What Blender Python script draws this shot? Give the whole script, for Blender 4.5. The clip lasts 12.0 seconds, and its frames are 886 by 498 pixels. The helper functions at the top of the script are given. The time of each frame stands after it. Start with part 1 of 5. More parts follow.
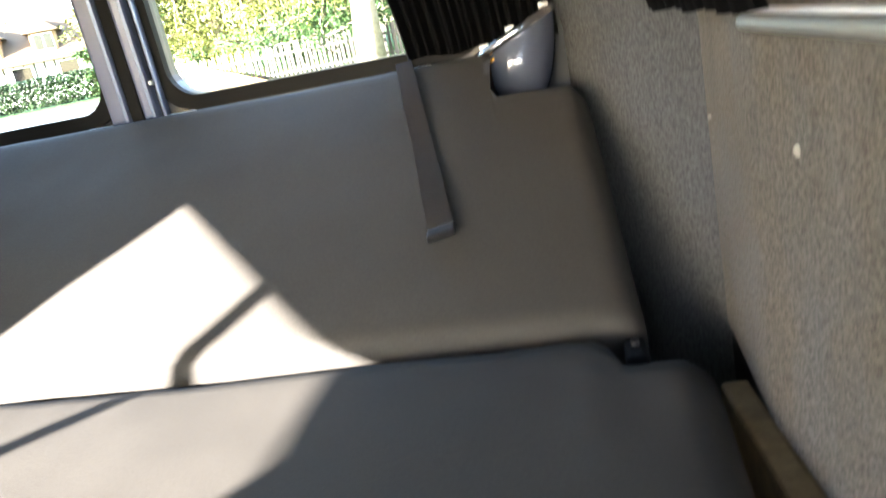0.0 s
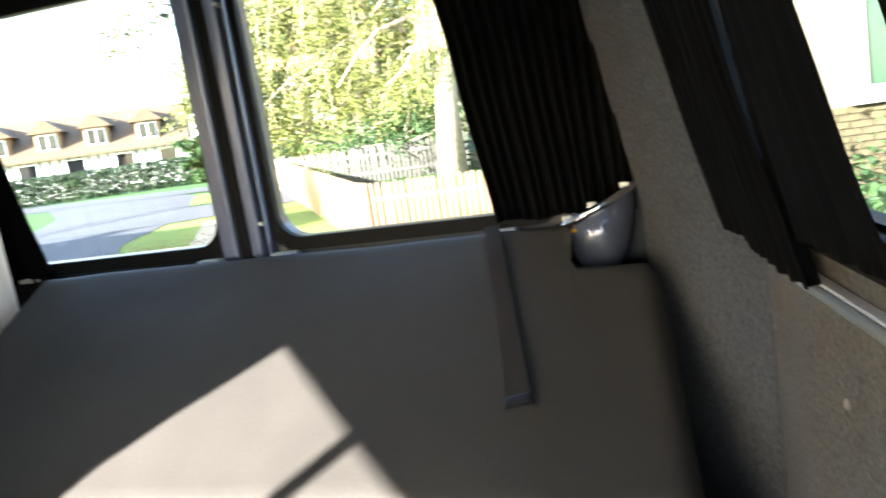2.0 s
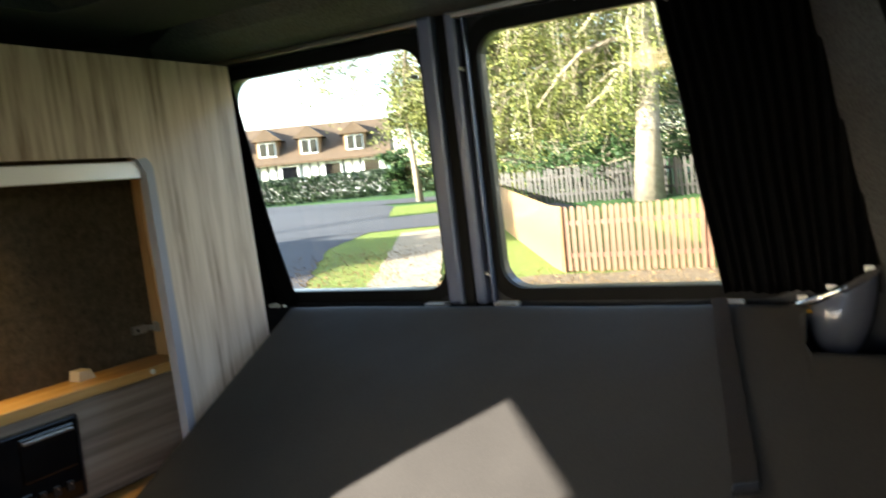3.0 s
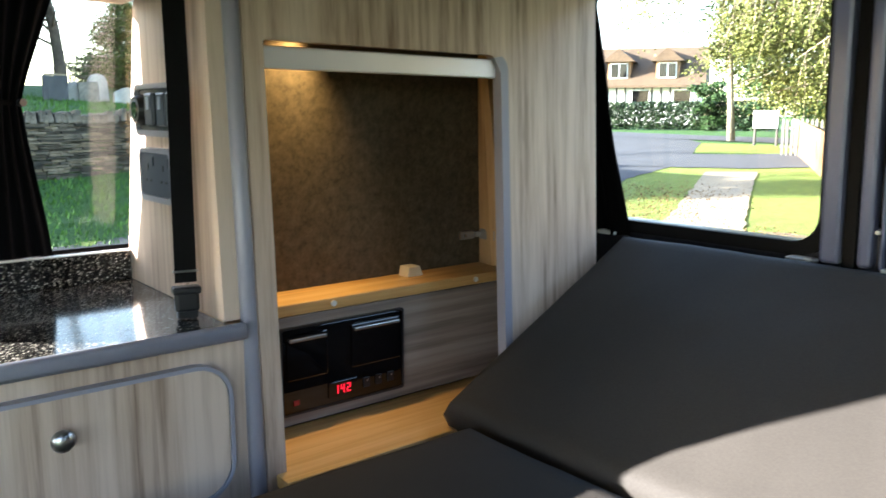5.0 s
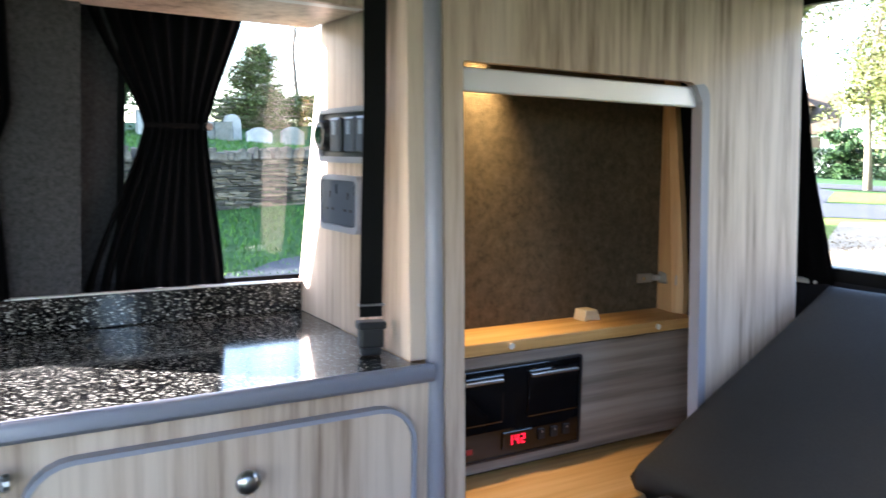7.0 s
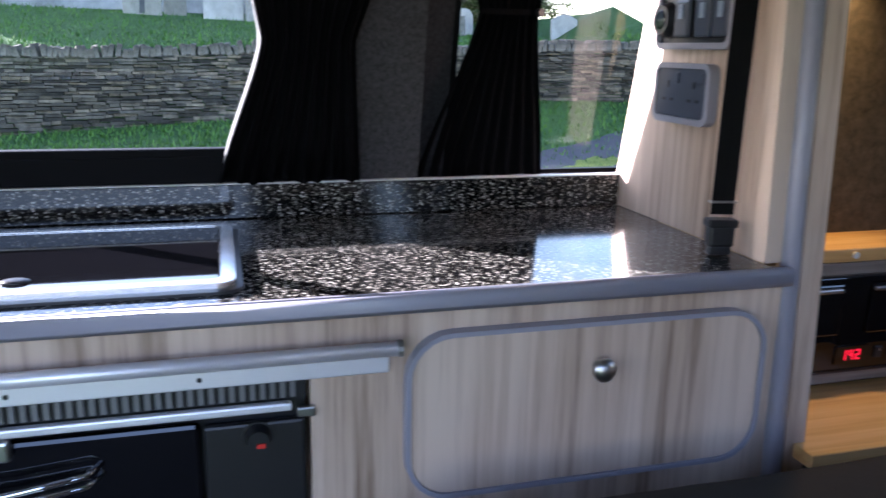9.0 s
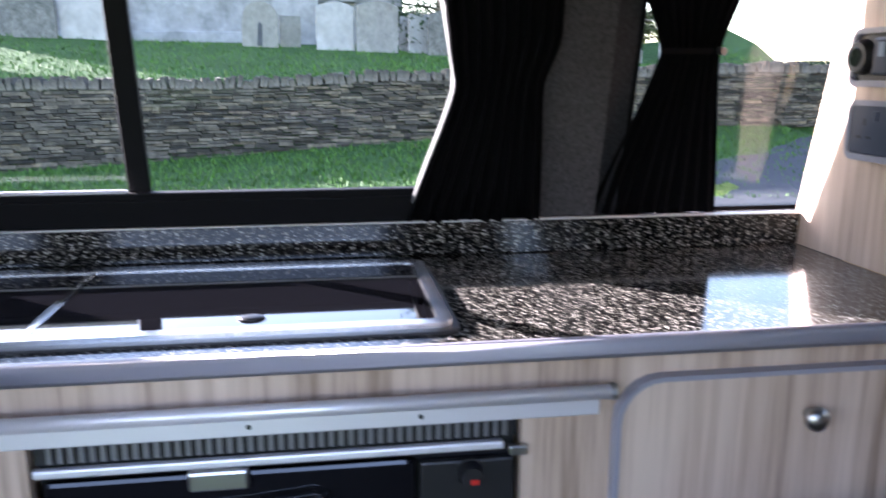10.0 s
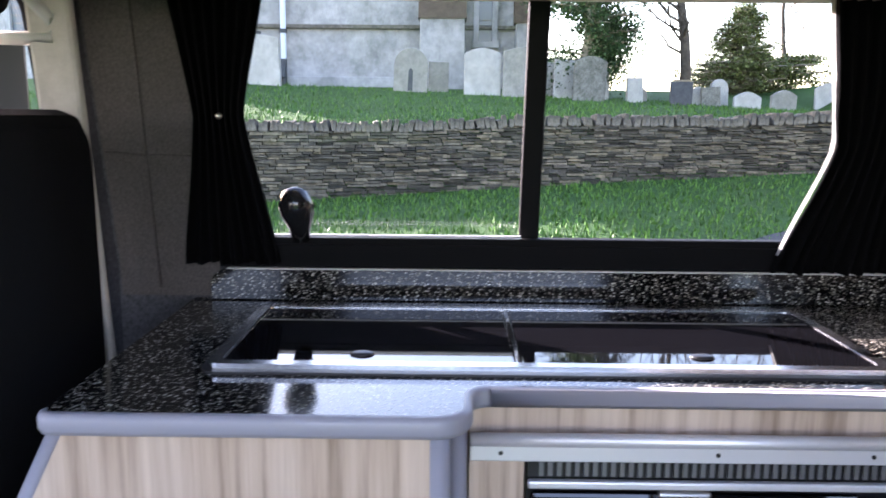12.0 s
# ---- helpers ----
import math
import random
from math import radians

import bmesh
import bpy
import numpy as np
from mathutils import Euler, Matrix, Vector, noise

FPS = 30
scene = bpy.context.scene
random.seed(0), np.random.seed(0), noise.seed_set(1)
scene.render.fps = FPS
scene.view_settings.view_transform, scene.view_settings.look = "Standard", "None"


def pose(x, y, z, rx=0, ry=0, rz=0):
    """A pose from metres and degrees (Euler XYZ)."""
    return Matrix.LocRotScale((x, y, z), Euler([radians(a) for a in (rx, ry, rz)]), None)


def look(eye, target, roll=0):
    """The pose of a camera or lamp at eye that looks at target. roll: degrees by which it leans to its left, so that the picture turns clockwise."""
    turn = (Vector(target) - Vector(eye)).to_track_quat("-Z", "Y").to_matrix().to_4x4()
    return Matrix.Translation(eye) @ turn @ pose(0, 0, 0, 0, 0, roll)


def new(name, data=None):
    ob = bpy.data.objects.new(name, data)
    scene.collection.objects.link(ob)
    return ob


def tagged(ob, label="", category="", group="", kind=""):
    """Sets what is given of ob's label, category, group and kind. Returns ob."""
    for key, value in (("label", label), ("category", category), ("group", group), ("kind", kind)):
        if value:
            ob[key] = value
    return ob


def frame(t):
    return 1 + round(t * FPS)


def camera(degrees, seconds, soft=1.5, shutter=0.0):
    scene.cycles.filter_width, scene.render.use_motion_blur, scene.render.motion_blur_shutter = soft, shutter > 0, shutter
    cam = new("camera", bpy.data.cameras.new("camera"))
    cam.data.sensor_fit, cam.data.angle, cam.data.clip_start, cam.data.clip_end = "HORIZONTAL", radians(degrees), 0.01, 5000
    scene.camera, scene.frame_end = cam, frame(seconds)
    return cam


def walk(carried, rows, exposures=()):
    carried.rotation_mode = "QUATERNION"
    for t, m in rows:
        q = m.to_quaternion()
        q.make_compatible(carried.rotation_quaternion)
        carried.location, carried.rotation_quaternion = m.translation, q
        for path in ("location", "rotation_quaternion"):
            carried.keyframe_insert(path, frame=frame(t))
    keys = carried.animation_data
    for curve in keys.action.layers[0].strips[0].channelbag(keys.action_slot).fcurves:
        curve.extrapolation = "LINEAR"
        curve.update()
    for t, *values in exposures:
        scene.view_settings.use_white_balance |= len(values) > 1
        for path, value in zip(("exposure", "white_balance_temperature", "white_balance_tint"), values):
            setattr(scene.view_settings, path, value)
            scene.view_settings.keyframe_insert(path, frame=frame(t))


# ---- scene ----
cam = camera(58.5, 12.0, shutter=0.5)
PATH = [
    (0, (0.963, 0.522, 1.014), (0.542, 2.397, 0.458), -11.5),
    (0.5, (0.973, 0.506, 1.059), (0.588, 2.419, 0.62), -6.5),
    (1, (0.98, 0.489, 1.069), (0.601, 2.422, 0.721), -5.6),
    (1.5, (0.97, 0.475, 1.082), (0.557, 2.41, 0.79), -6.1),
    (2, (0.977, 0.448, 1.127), (0.418, 2.348, 0.847), -8.1),
    (2.5, (0.958, 0.39, 1.18), (0.129, 2.193, 0.936), -7.1),
    (3, (0.938, 0.374, 1.221), (-0.049, 2.105, 1.04), -5.6),
    (3.5, (0.913, 0.407, 1.244), (-0.267, 2.02, 1.166), -4.9),
    (3.7, (0.903, 0.419, 1.231), (-0.362, 1.962, 1.105), -4.4),
    (5.3, (0.71, 0.421, 1.19), (-0.83, 1.646, 0.833), 0.7),
    (5.5, (0.683, 0.425, 1.171), (-0.846, 1.655, 0.782), 1.3),
    (6, (0.633, 0.437, 1.153), (-0.925, 1.634, 0.78), 1.5),
    (6.5, (0.597, 0.421, 1.156), (-1.019, 1.556, 0.842), 1.4),
    (7, (0.584, 0.373, 1.18), (-1.112, 1.408, 0.95), 1.1),
    (7.2, (0.578, 0.352, 1.182), (-1.141, 1.341, 0.924), 1.4),
    (8.8, (0.507, 0.236, 1.166), (-1.349, 0.802, 0.682), 1.0),
    (9, (0.49, 0.207, 1.162), (-1.376, 0.735, 0.671), 1.1),
    (9.5, (0.478, 0.141, 1.169), (-1.417, 0.557, 0.683), 0.7),
    (10, (0.477, 0.066, 1.188), (-1.454, 0.355, 0.754), 0.1),
    (10.5, (0.491, -0.025, 1.211), (-1.472, 0.109, 0.853), 0.2),
    (11, (0.525, -0.148, 1.218), (-1.45, -0.116, 0.907), 0.8),
    (11.5, (0.556, -0.281, 1.224), (-1.422, -0.284, 0.93), 0.0),
    (12, (0.571, -0.38, 1.218), (-1.401, -0.394, 0.885), 0.5),
]
EXPOSURES = [(0, 4.95, 6600, 15), (1.5, 4.5, 6400, 15), (2.5, 3.5, 6500, 14), (3.5, 2.95, 6850, 14), (5.5, 3.75, 6150, 18), (7, 4.05, 5900, 23), (9, 3.25, 5750, 31), (10.5, 3.6, 6250, 34), (12, 3.55, 6500, 36)]
walk(cam, [(t, look(eye, target, roll)) for t, eye, target, roll in PATH], EXPOSURES)

# ---- light ----
SUN = Vector((-1.02, -1.33, 0.543)).normalized()
world = bpy.data.worlds.new("sky")
scene.world = world
world.use_nodes = True
wn = world.node_tree
wn.nodes.clear()
w_out = wn.nodes.new("ShaderNodeOutputWorld")
w_bg = wn.nodes.new("ShaderNodeBackground")
w_sky = wn.nodes.new("ShaderNodeTexSky")
w_sky.sky_type = "NISHITA"
w_sky.sun_disc = False
w_sky.sun_elevation = math.asin(SUN.z)
w_sky.sun_rotation = math.atan2(SUN.x, SUN.y)
w_sky.air_density, w_sky.dust_density, w_sky.ozone_density = 1.0, 1.0, 1.0
w_bg.inputs["Strength"].default_value = 0.15
wn.links.new(w_sky.outputs[0], w_bg.inputs[0])
wn.links.new(w_bg.outputs[0], w_out.inputs[0])
sun_data = bpy.data.lights.new("sun", "SUN")
sun_data.energy, sun_data.angle, sun_data.color = 5.0, radians(0.5), (1.0, 0.985, 0.91)
sun_ob = new("sun", sun_data)
sun_ob.matrix_world = look((0, 0, 30), Vector((0, 0, 30)) - SUN)

# ---- builders ----
PI = math.pi


def thing(name, label, category, group="", kind=""):
    return tagged(new(name), label, category, group, kind)


def mesh_of(bm, name, mats):
    me = bpy.data.meshes.new(name)
    bm.to_mesh(me)
    bm.free()
    for m in (mats if isinstance(mats, (list, tuple)) else [mats]):
        me.materials.append(m)
    return me


def part(name, bm, material, parent=None, label="", smooth=False):
    ob = new(name, mesh_of(bm, name, material))
    if smooth:
        for p in ob.data.polygons:
            p.use_smooth = True
    if parent is not None:
        ob.parent = parent
    if label:
        ob["label"] = label
    return ob


def solo(name, bm, material, label, category, group="", kind="", smooth=False):
    return tagged(part(name, bm, material, None, "", smooth), label, category, group, kind)


def box(x0, x1, y0, y1, z0, z1, bev=0.0, seg=2, bm=None):
    own = bmesh.new()
    m = Matrix.Translation(((x0 + x1) / 2, (y0 + y1) / 2, (z0 + z1) / 2)) @ Matrix.Diagonal((x1 - x0, y1 - y0, z1 - z0, 1))
    bmesh.ops.create_cube(own, size=1, matrix=m)
    if bev:
        bmesh.ops.bevel(own, geom=own.edges[:], offset=bev, segments=seg, profile=0.5, affect="EDGES")
    if bm is None:
        return own
    return joined(bm, own)


def joined(bm, other):
    me = bpy.data.meshes.new("tmp")
    other.to_mesh(me)
    other.free()
    bm.from_mesh(me)
    bpy.data.meshes.remove(me)
    return bm


def cyl(p, q, r, seg=16, r2=None, bm=None):
    own = bmesh.new()
    p, q = Vector(p), Vector(q)
    bmesh.ops.create_cone(own, cap_ends=True, segments=seg, radius1=r, radius2=r if r2 is None else r2, depth=(q - p).length,
                          matrix=Matrix.Translation((p + q) / 2) @ (q - p).to_track_quat("Z", "Y").to_matrix().to_4x4())
    return own if bm is None else joined(bm, own)


def tube(points, r, seg=8, bm=None, flat=1.0):
    own = bmesh.new()
    pts = [Vector(p) for p in points]
    rings = []
    for i, p in enumerate(pts):
        d = (pts[min(i + 1, len(pts) - 1)] - pts[max(i - 1, 0)]).normalized()
        a = d.cross(Vector((0, 0, 1)) if abs(d.z) < 0.9 else Vector((1, 0, 0))).normalized()
        b = d.cross(a)
        rr = r[i] if isinstance(r, (list, tuple)) else r
        rings.append([own.verts.new(p + a * rr * math.cos(2 * PI * k / seg) + b * rr * flat * math.sin(2 * PI * k / seg)) for k in range(seg)])
    for u, v in zip(rings, rings[1:]):
        for k in range(seg):
            own.faces.new((u[k], u[(k + 1) % seg], v[(k + 1) % seg], v[k]))
    own.faces.new(rings[0][::-1])
    own.faces.new(rings[-1])
    bmesh.ops.recalc_face_normals(own, faces=own.faces[:])
    return own if bm is None else joined(bm, own)


def round_rect(a0, a1, b0, b1, r, n=6):
    """Corner-rounded outline in two coordinates; r may be four radii (a0b0, a1b0, a1b1, a0b1)."""
    rs = r if isinstance(r, (list, tuple)) else (r,) * 4
    out = []
    for (ca, cb, s), rad in zip(((a0, b0, 180), (a1, b0, 270), (a1, b1, 0), (a0, b1, 90)), rs):
        cx = ca + rad if ca == a0 else ca - rad
        cy = cb + rad if cb == b0 else cb - rad
        for k in range(n + 1):
            t = radians(s + 90 * k / n)
            out.append((cx + rad * math.cos(t), cy + rad * math.sin(t)))
    return out


def plate(outline, d0, d1, axis, bev=0.0, bm=None):
    """Outline in two coordinates, extruded along the axis from d0 to d1."""
    own = bmesh.new()

    def at(a, b, d):
        return {"x": (d, a, b), "y": (a, d, b), "z": (a, b, d)}[axis]
    lo = [own.verts.new(at(a, b, d0)) for a, b in outline]
    hi = [own.verts.new(at(a, b, d1)) for a, b in outline]
    n = len(outline)
    f0 = own.faces.new(lo)
    f1 = own.faces.new(hi)
    for k in range(n):
        own.faces.new((lo[k], lo[(k + 1) % n], hi[(k + 1) % n], hi[k]))
    bmesh.ops.recalc_face_normals(own, faces=own.faces[:])
    if bev:
        bmesh.ops.bevel(own, geom=list({e for f in (f0, f1) for e in f.edges}), offset=bev, segments=2, profile=0.5, affect="EDGES")
    return own if bm is None else joined(bm, own)


def ring(outer, inner, d0, d1, axis, bm=None):
    """A frame between two outlines with the same number of points."""
    own = bmesh.new()

    def at(p, d):
        return {"x": (d, p[0], p[1]), "y": (p[0], d, p[1]), "z": (p[0], p[1], d)}[axis]
    vs = [[own.verts.new(at(p, d)) for p in line] for line, d in ((outer, d0), (inner, d0), (inner, d1), (outer, d1))]
    n = len(outer)
    for s in range(4):
        u, v = vs[s], vs[(s + 1) % 4]
        for k in range(n):
            own.faces.new((u[k], u[(k + 1) % n], v[(k + 1) % n], v[k]))
    bmesh.ops.recalc_face_normals(own, faces=own.faces[:])
    return own if bm is None else joined(bm, own)


def warp(bm, f):
    for v in bm.verts:
        v.co = f(v.co)
    return bm


def mat(name, colour, rough=0.5, metal=0.0, spec=0.5):
    m = bpy.data.materials.new(name)
    m.use_nodes = True
    b = m.node_tree.nodes["Principled BSDF"]
    b.inputs["Base Color"].default_value = (*colour, 1)
    b.inputs["Roughness"].default_value = rough
    b.inputs["Metallic"].default_value = metal
    b.inputs["Specular IOR Level"].default_value = spec
    return m, m.node_tree, b


def add(nt, kind, **values):
    n = nt.nodes.new("ShaderNode" + kind)
    for k, v in values.items():
        key = k.replace("_", " ")
        if key in n.inputs:
            n.inputs[key].default_value = v
        else:
            setattr(n, k, v)
    return n


def coords(nt, scale=(1, 1, 1), rot=(0, 0, 0)):
    c = add(nt, "TexCoord")
    m = add(nt, "Mapping")
    m.inputs["Scale"].default_value = scale
    m.inputs["Rotation"].default_value = rot
    nt.links.new(c.outputs["Object"], m.inputs[0])
    return m.outputs[0]


def ramp(nt, src, stops):
    r = add(nt, "ValToRGB")
    e = r.color_ramp.elements
    while len(e) < len(stops):
        e.new(0.5)
    for el, (p, c) in zip(e, stops):
        el.position, el.color = p, (*c, 1)
    nt.links.new(src, r.inputs[0])
    return r.outputs[0]


def mixed(nt, fac, a, b, mode="MIX"):
    n = add(nt, "Mix", data_type="RGBA", blend_type=mode)
    for s, v in ((0, fac), (6, a), (7, b)):
        if isinstance(v, (float, int)):
            n.inputs[s].default_value = v
        elif isinstance(v, tuple):
            n.inputs[s].default_value = (*v, 1)
        else:
            nt.links.new(v, n.inputs[s])
    return n.outputs[2]


def bump(nt, b, height, strength, dist=0.002):
    n = add(nt, "Bump", Strength=strength, Distance=dist)
    nt.links.new(height, n.inputs["Height"])
    nt.links.new(n.outputs[0], b.inputs["Normal"])


def tex_noise(nt, vec, scale, detail=4.0, rough=0.55):
    n = add(nt, "TexNoise", Scale=scale, Detail=detail, Roughness=rough)
    nt.links.new(vec, n.inputs["Vector"])
    return n.outputs["Fac"]


def speckled(name, dark, light, scale, rough=0.9, fine=900.0, relief=0.5, big=4.0, dist=0.002, spec=0.3):
    """Two-scale noise between two colours, with fine relief."""
    m, nt, b = mat(name, dark, rough, 0.0, spec)
    v = coords(nt)
    a = tex_noise(nt, v, fine, 3.0, 0.7)
    c = tex_noise(nt, v, big, 5.0)
    col = ramp(nt, tex_noise(nt, v, scale, 6.0, 0.75), [(0.3, dark), (0.72, light)])
    col = mixed(nt, 0.5, col, ramp(nt, c, [(0.3, (0.72, 0.72, 0.72)), (0.7, (1.15, 1.15, 1.15))]), "MULTIPLY")
    nt.links.new(col, b.inputs["Base Color"])
    bump(nt, b, a, relief, dist)
    return m


def wood(name, tones, grain=(60, 60, 2.5), rot=(0, 0, 0), rough=0.42, bands=5.0):
    m, nt, b = mat(name, tones[1], rough)
    v = coords(nt, grain, rot)
    w = coords(nt, (bands, bands, 0.25) if grain[2] < grain[0] else (bands, 0.3, bands), rot)
    fine = tex_noise(nt, v, 1.0, 6.0, 0.65)
    wide = tex_noise(nt, w, 3.0, 3.0, 0.6)
    both = mixed(nt, 0.45, wide, fine)
    col = ramp(nt, both, [(0.36, tones[0]), (0.47, tones[1]), (0.6, tones[2])])
    nt.links.new(col, b.inputs["Base Color"])
    bump(nt, b, fine, 0.12, 0.001)
    return m


M_WOOD = wood("pale_ash", ((0.24, 0.16, 0.109), (0.505, 0.375, 0.285), (0.66, 0.52, 0.415)))
M_WOOD_H = wood("grey_elm", ((0.13, 0.1, 0.08), (0.22, 0.175, 0.145), (0.3, 0.25, 0.21)), (40, 2.5, 60), bands=14.0)
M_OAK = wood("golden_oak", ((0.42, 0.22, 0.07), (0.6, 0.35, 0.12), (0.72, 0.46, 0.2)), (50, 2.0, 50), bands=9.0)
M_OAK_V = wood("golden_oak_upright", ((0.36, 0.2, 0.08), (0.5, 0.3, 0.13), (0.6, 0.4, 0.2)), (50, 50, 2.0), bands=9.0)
M_CARPET = speckled("grey_carpet", (0.065, 0.064, 0.062), (0.27, 0.262, 0.248), 210, 0.95, 700, 1.0, 5.0, 0.004)
nt = M_CARPET.node_tree
b = nt.nodes["Principled BSDF"]
src = b.inputs["Base Color"].links[0].from_socket
stain = ramp(nt, tex_noise(nt, coords(nt, (1, 1, 0.6)), 4.5, 5.0, 0.65), [(0.42, (1.0, 1.0, 1.02)), (0.62, (1.12, 0.92, 0.68)), (0.75, (0.72, 0.62, 0.48))])
nt.links.new(mixed(nt, 0.55, src, stain, "MULTIPLY"), b.inputs["Base Color"])
# the same grey carpet with dimmer light put into its colour
M_CARPET_GREY = speckled("dimmed_grey_carpet", (0.032, 0.032, 0.035), (0.118, 0.116, 0.12), 140, 0.95, 700, 1.0, 5.0, 0.004)
M_CARPET_DARK = speckled("dark_carpet", (0.018, 0.018, 0.021), (0.06, 0.06, 0.066), 140, 0.95, 700, 0.9, 5.0, 0.004)
M_FELT = speckled("brown_felt", (0.05, 0.037, 0.022), (0.15, 0.115, 0.075), 60, 0.95, 500, 1.0, 6.0, 0.004)
M_VINYL = speckled("taupe_upholstery", (0.0316, 0.0282, 0.0245), (0.0457, 0.0413, 0.036), 260, 0.72, 800, 0.4, 3.0, 0.001, 0.2)
M_BLACK_CLOTH = speckled("black_curtain_cloth", (0.0026, 0.0026, 0.0032), (0.0065, 0.0065, 0.0078), 300, 0.9, 900, 0.4, 6.0, 0.001, 0.15)
M_BLACK = mat("black_plastic", (0.012, 0.012, 0.014), 0.4)[0]
M_RUBBER = mat("black_rubber", (0.005, 0.005, 0.006), 0.6, 0.0, 0.12)[0]
M_WEB = speckled("black_webbing", (0.004, 0.004, 0.005), (0.011, 0.011, 0.012), 500, 0.8, 1200, 0.5, 8.0, 0.001)
M_TAUPE_WEB = speckled("taupe_webbing", (0.034, 0.028, 0.0235), (0.054, 0.045, 0.038), 400, 0.75, 1200, 0.5, 8.0, 0.001)
M_TRIM = mat("grey_edge_trim", (0.3, 0.297, 0.345), 0.35)[0]
M_DOOR = mat("dark_blue_grey_metal", (0.012, 0.014, 0.022), 0.32)[0]
M_PAINT = mat("silver_blue_paint", (0.15, 0.175, 0.28), 0.28, 0.3)[0]
M_ALU = mat("brushed_aluminium", (0.8, 0.785, 0.82), 0.4, 0.5)[0]
M_SATIN = mat("satin_chrome", (0.8, 0.8, 0.81), 0.22, 1.0)[0]
M_CHROME = mat("chrome", (0.75, 0.75, 0.76), 0.08, 1.0)[0]
M_STEEL = mat("satin_steel", (0.5, 0.49, 0.47), 0.3, 1.0)[0]
M_GLASS_BLACK = mat("black_glass", (0.004, 0.004, 0.005), 0.03)[0]
M_PALE = mat("pale_plastic", (0.7, 0.69, 0.66), 0.4)[0]
M_WHITE = mat("white_paint", (0.8, 0.8, 0.78), 0.45)[0]
M_CREAM = mat("cream_plastic", (0.66, 0.57, 0.42), 0.45)[0]


def granite():
    m, nt, b = mat("speckled_black_granite", (0.02, 0.02, 0.02), 0.1)
    v = coords(nt, (1, 0.55, 1), (0, 0, 0.25))
    vor = add(nt, "TexVoronoi", Scale=390.0)
    nt.links.new(v, vor.inputs["Vector"])
    sep = add(nt, "SeparateColor")
    nt.links.new(vor.outputs["Color"], sep.inputs[0])
    fleck = ramp(nt, sep.outputs[0], [(0.0, (0.008, 0.008, 0.009)), (0.42, (0.03, 0.029, 0.026)), (0.62, (0.12, 0.112, 0.095)), (0.76, (0.26, 0.245, 0.21)), (0.88, (0.5, 0.475, 0.42))])
    fleck.node.color_ramp.interpolation = "CONSTANT"
    edge = ramp(nt, vor.outputs["Distance"], [(0.3, (1, 1, 1)), (0.6, (0.15, 0.15, 0.15))])
    col = mixed(nt, 1.0, fleck, edge, "MULTIPLY")
    nt.links.new(col, b.inputs["Base Color"])
    return m


M_GRANITE = granite()


def window_glass(name, tint):
    m = bpy.data.materials.new(name)
    m.use_nodes = True
    nt = m.node_tree
    nt.nodes.clear()
    o = add(nt, "OutputMaterial")
    t = add(nt, "BsdfTransparent")
    t.inputs[0].default_value = (*tint, 1)
    g = add(nt, "BsdfGlossy", Roughness=0.02)
    lw = add(nt, "LayerWeight", Blend=0.5)
    pw = add(nt, "Math")
    pw.operation = "POWER"
    pw.inputs[1].default_value = 5.0
    f = add(nt, "Math")
    f.operation = "MULTIPLY_ADD"
    f.inputs[1].default_value = 0.96
    f.inputs[2].default_value = 0.018
    nt.links.new(lw.outputs["Facing"], pw.inputs[0])
    nt.links.new(pw.outputs[0], f.inputs[0])
    x = add(nt, "MixShader")
    nt.links.new(f.outputs[0], x.inputs[0])
    nt.links.new(t.outputs[0], x.inputs[1])
    nt.links.new(g.outputs[0], x.inputs[2])
    nt.links.new(x.outputs[0], o.inputs[0])
    return m


M_GLASS = window_glass("clear_glass", (0.93, 0.95, 0.93))
M_GLASS_TINT = window_glass("green_tinted_glass", (0.86, 0.88, 0.85))


def emitter(name, colour, strength):
    m, nt, b = mat(name, (0.02, 0.02, 0.02), 0.4)
    b.inputs["Emission Color"].default_value = (*colour, 1)
    b.inputs["Emission Strength"].default_value = strength
    return m


M_RED_DIGIT = emitter("red_display", (1.0, 0.01, 0.03), 0.16)


def pane(name, bm, material, parent):
    ob = part(name, bm, material, parent)
    ob.visible_shadow = False
    return ob


# ---- the van's shell ----
def lean_left(c):
    return Vector((c.x + 0.22 * max(0.0, c.z - 0.94), c.y, c.z))


def lean_right(c):
    out = 0.026 * min(1.0, max(0.0, (1.85 - c.y) / 0.35))
    return Vector((c.x + out - 0.20 * max(0.0, c.z - 0.96) + 0.12 * max(0.0, 1.2 - c.y), c.y, c.z))


def lean_rear(c):
    return Vector((c.x, c.y - 0.05 * max(0.0, c.z - 0.95), c.z))


def lean_front(c):
    return Vector((c.x - 0.05 * (c.z - 0.88), c.y, c.z))


def side_wall(x0, x1, ys, zs, holes):
    bm = bmesh.new()
    for a, b in zip(ys, ys[1:]):
        for c, d in zip(zs, zs[1:]):
            if not any(h[0] <= a and b <= h[1] and h[2] <= c and d <= h[3] for h in holes):
                box(x0, x1, a, b, c, d, bm=bm)
    bmesh.ops.remove_doubles(bm, verts=bm.verts[:], dist=0.0005)
    return bm


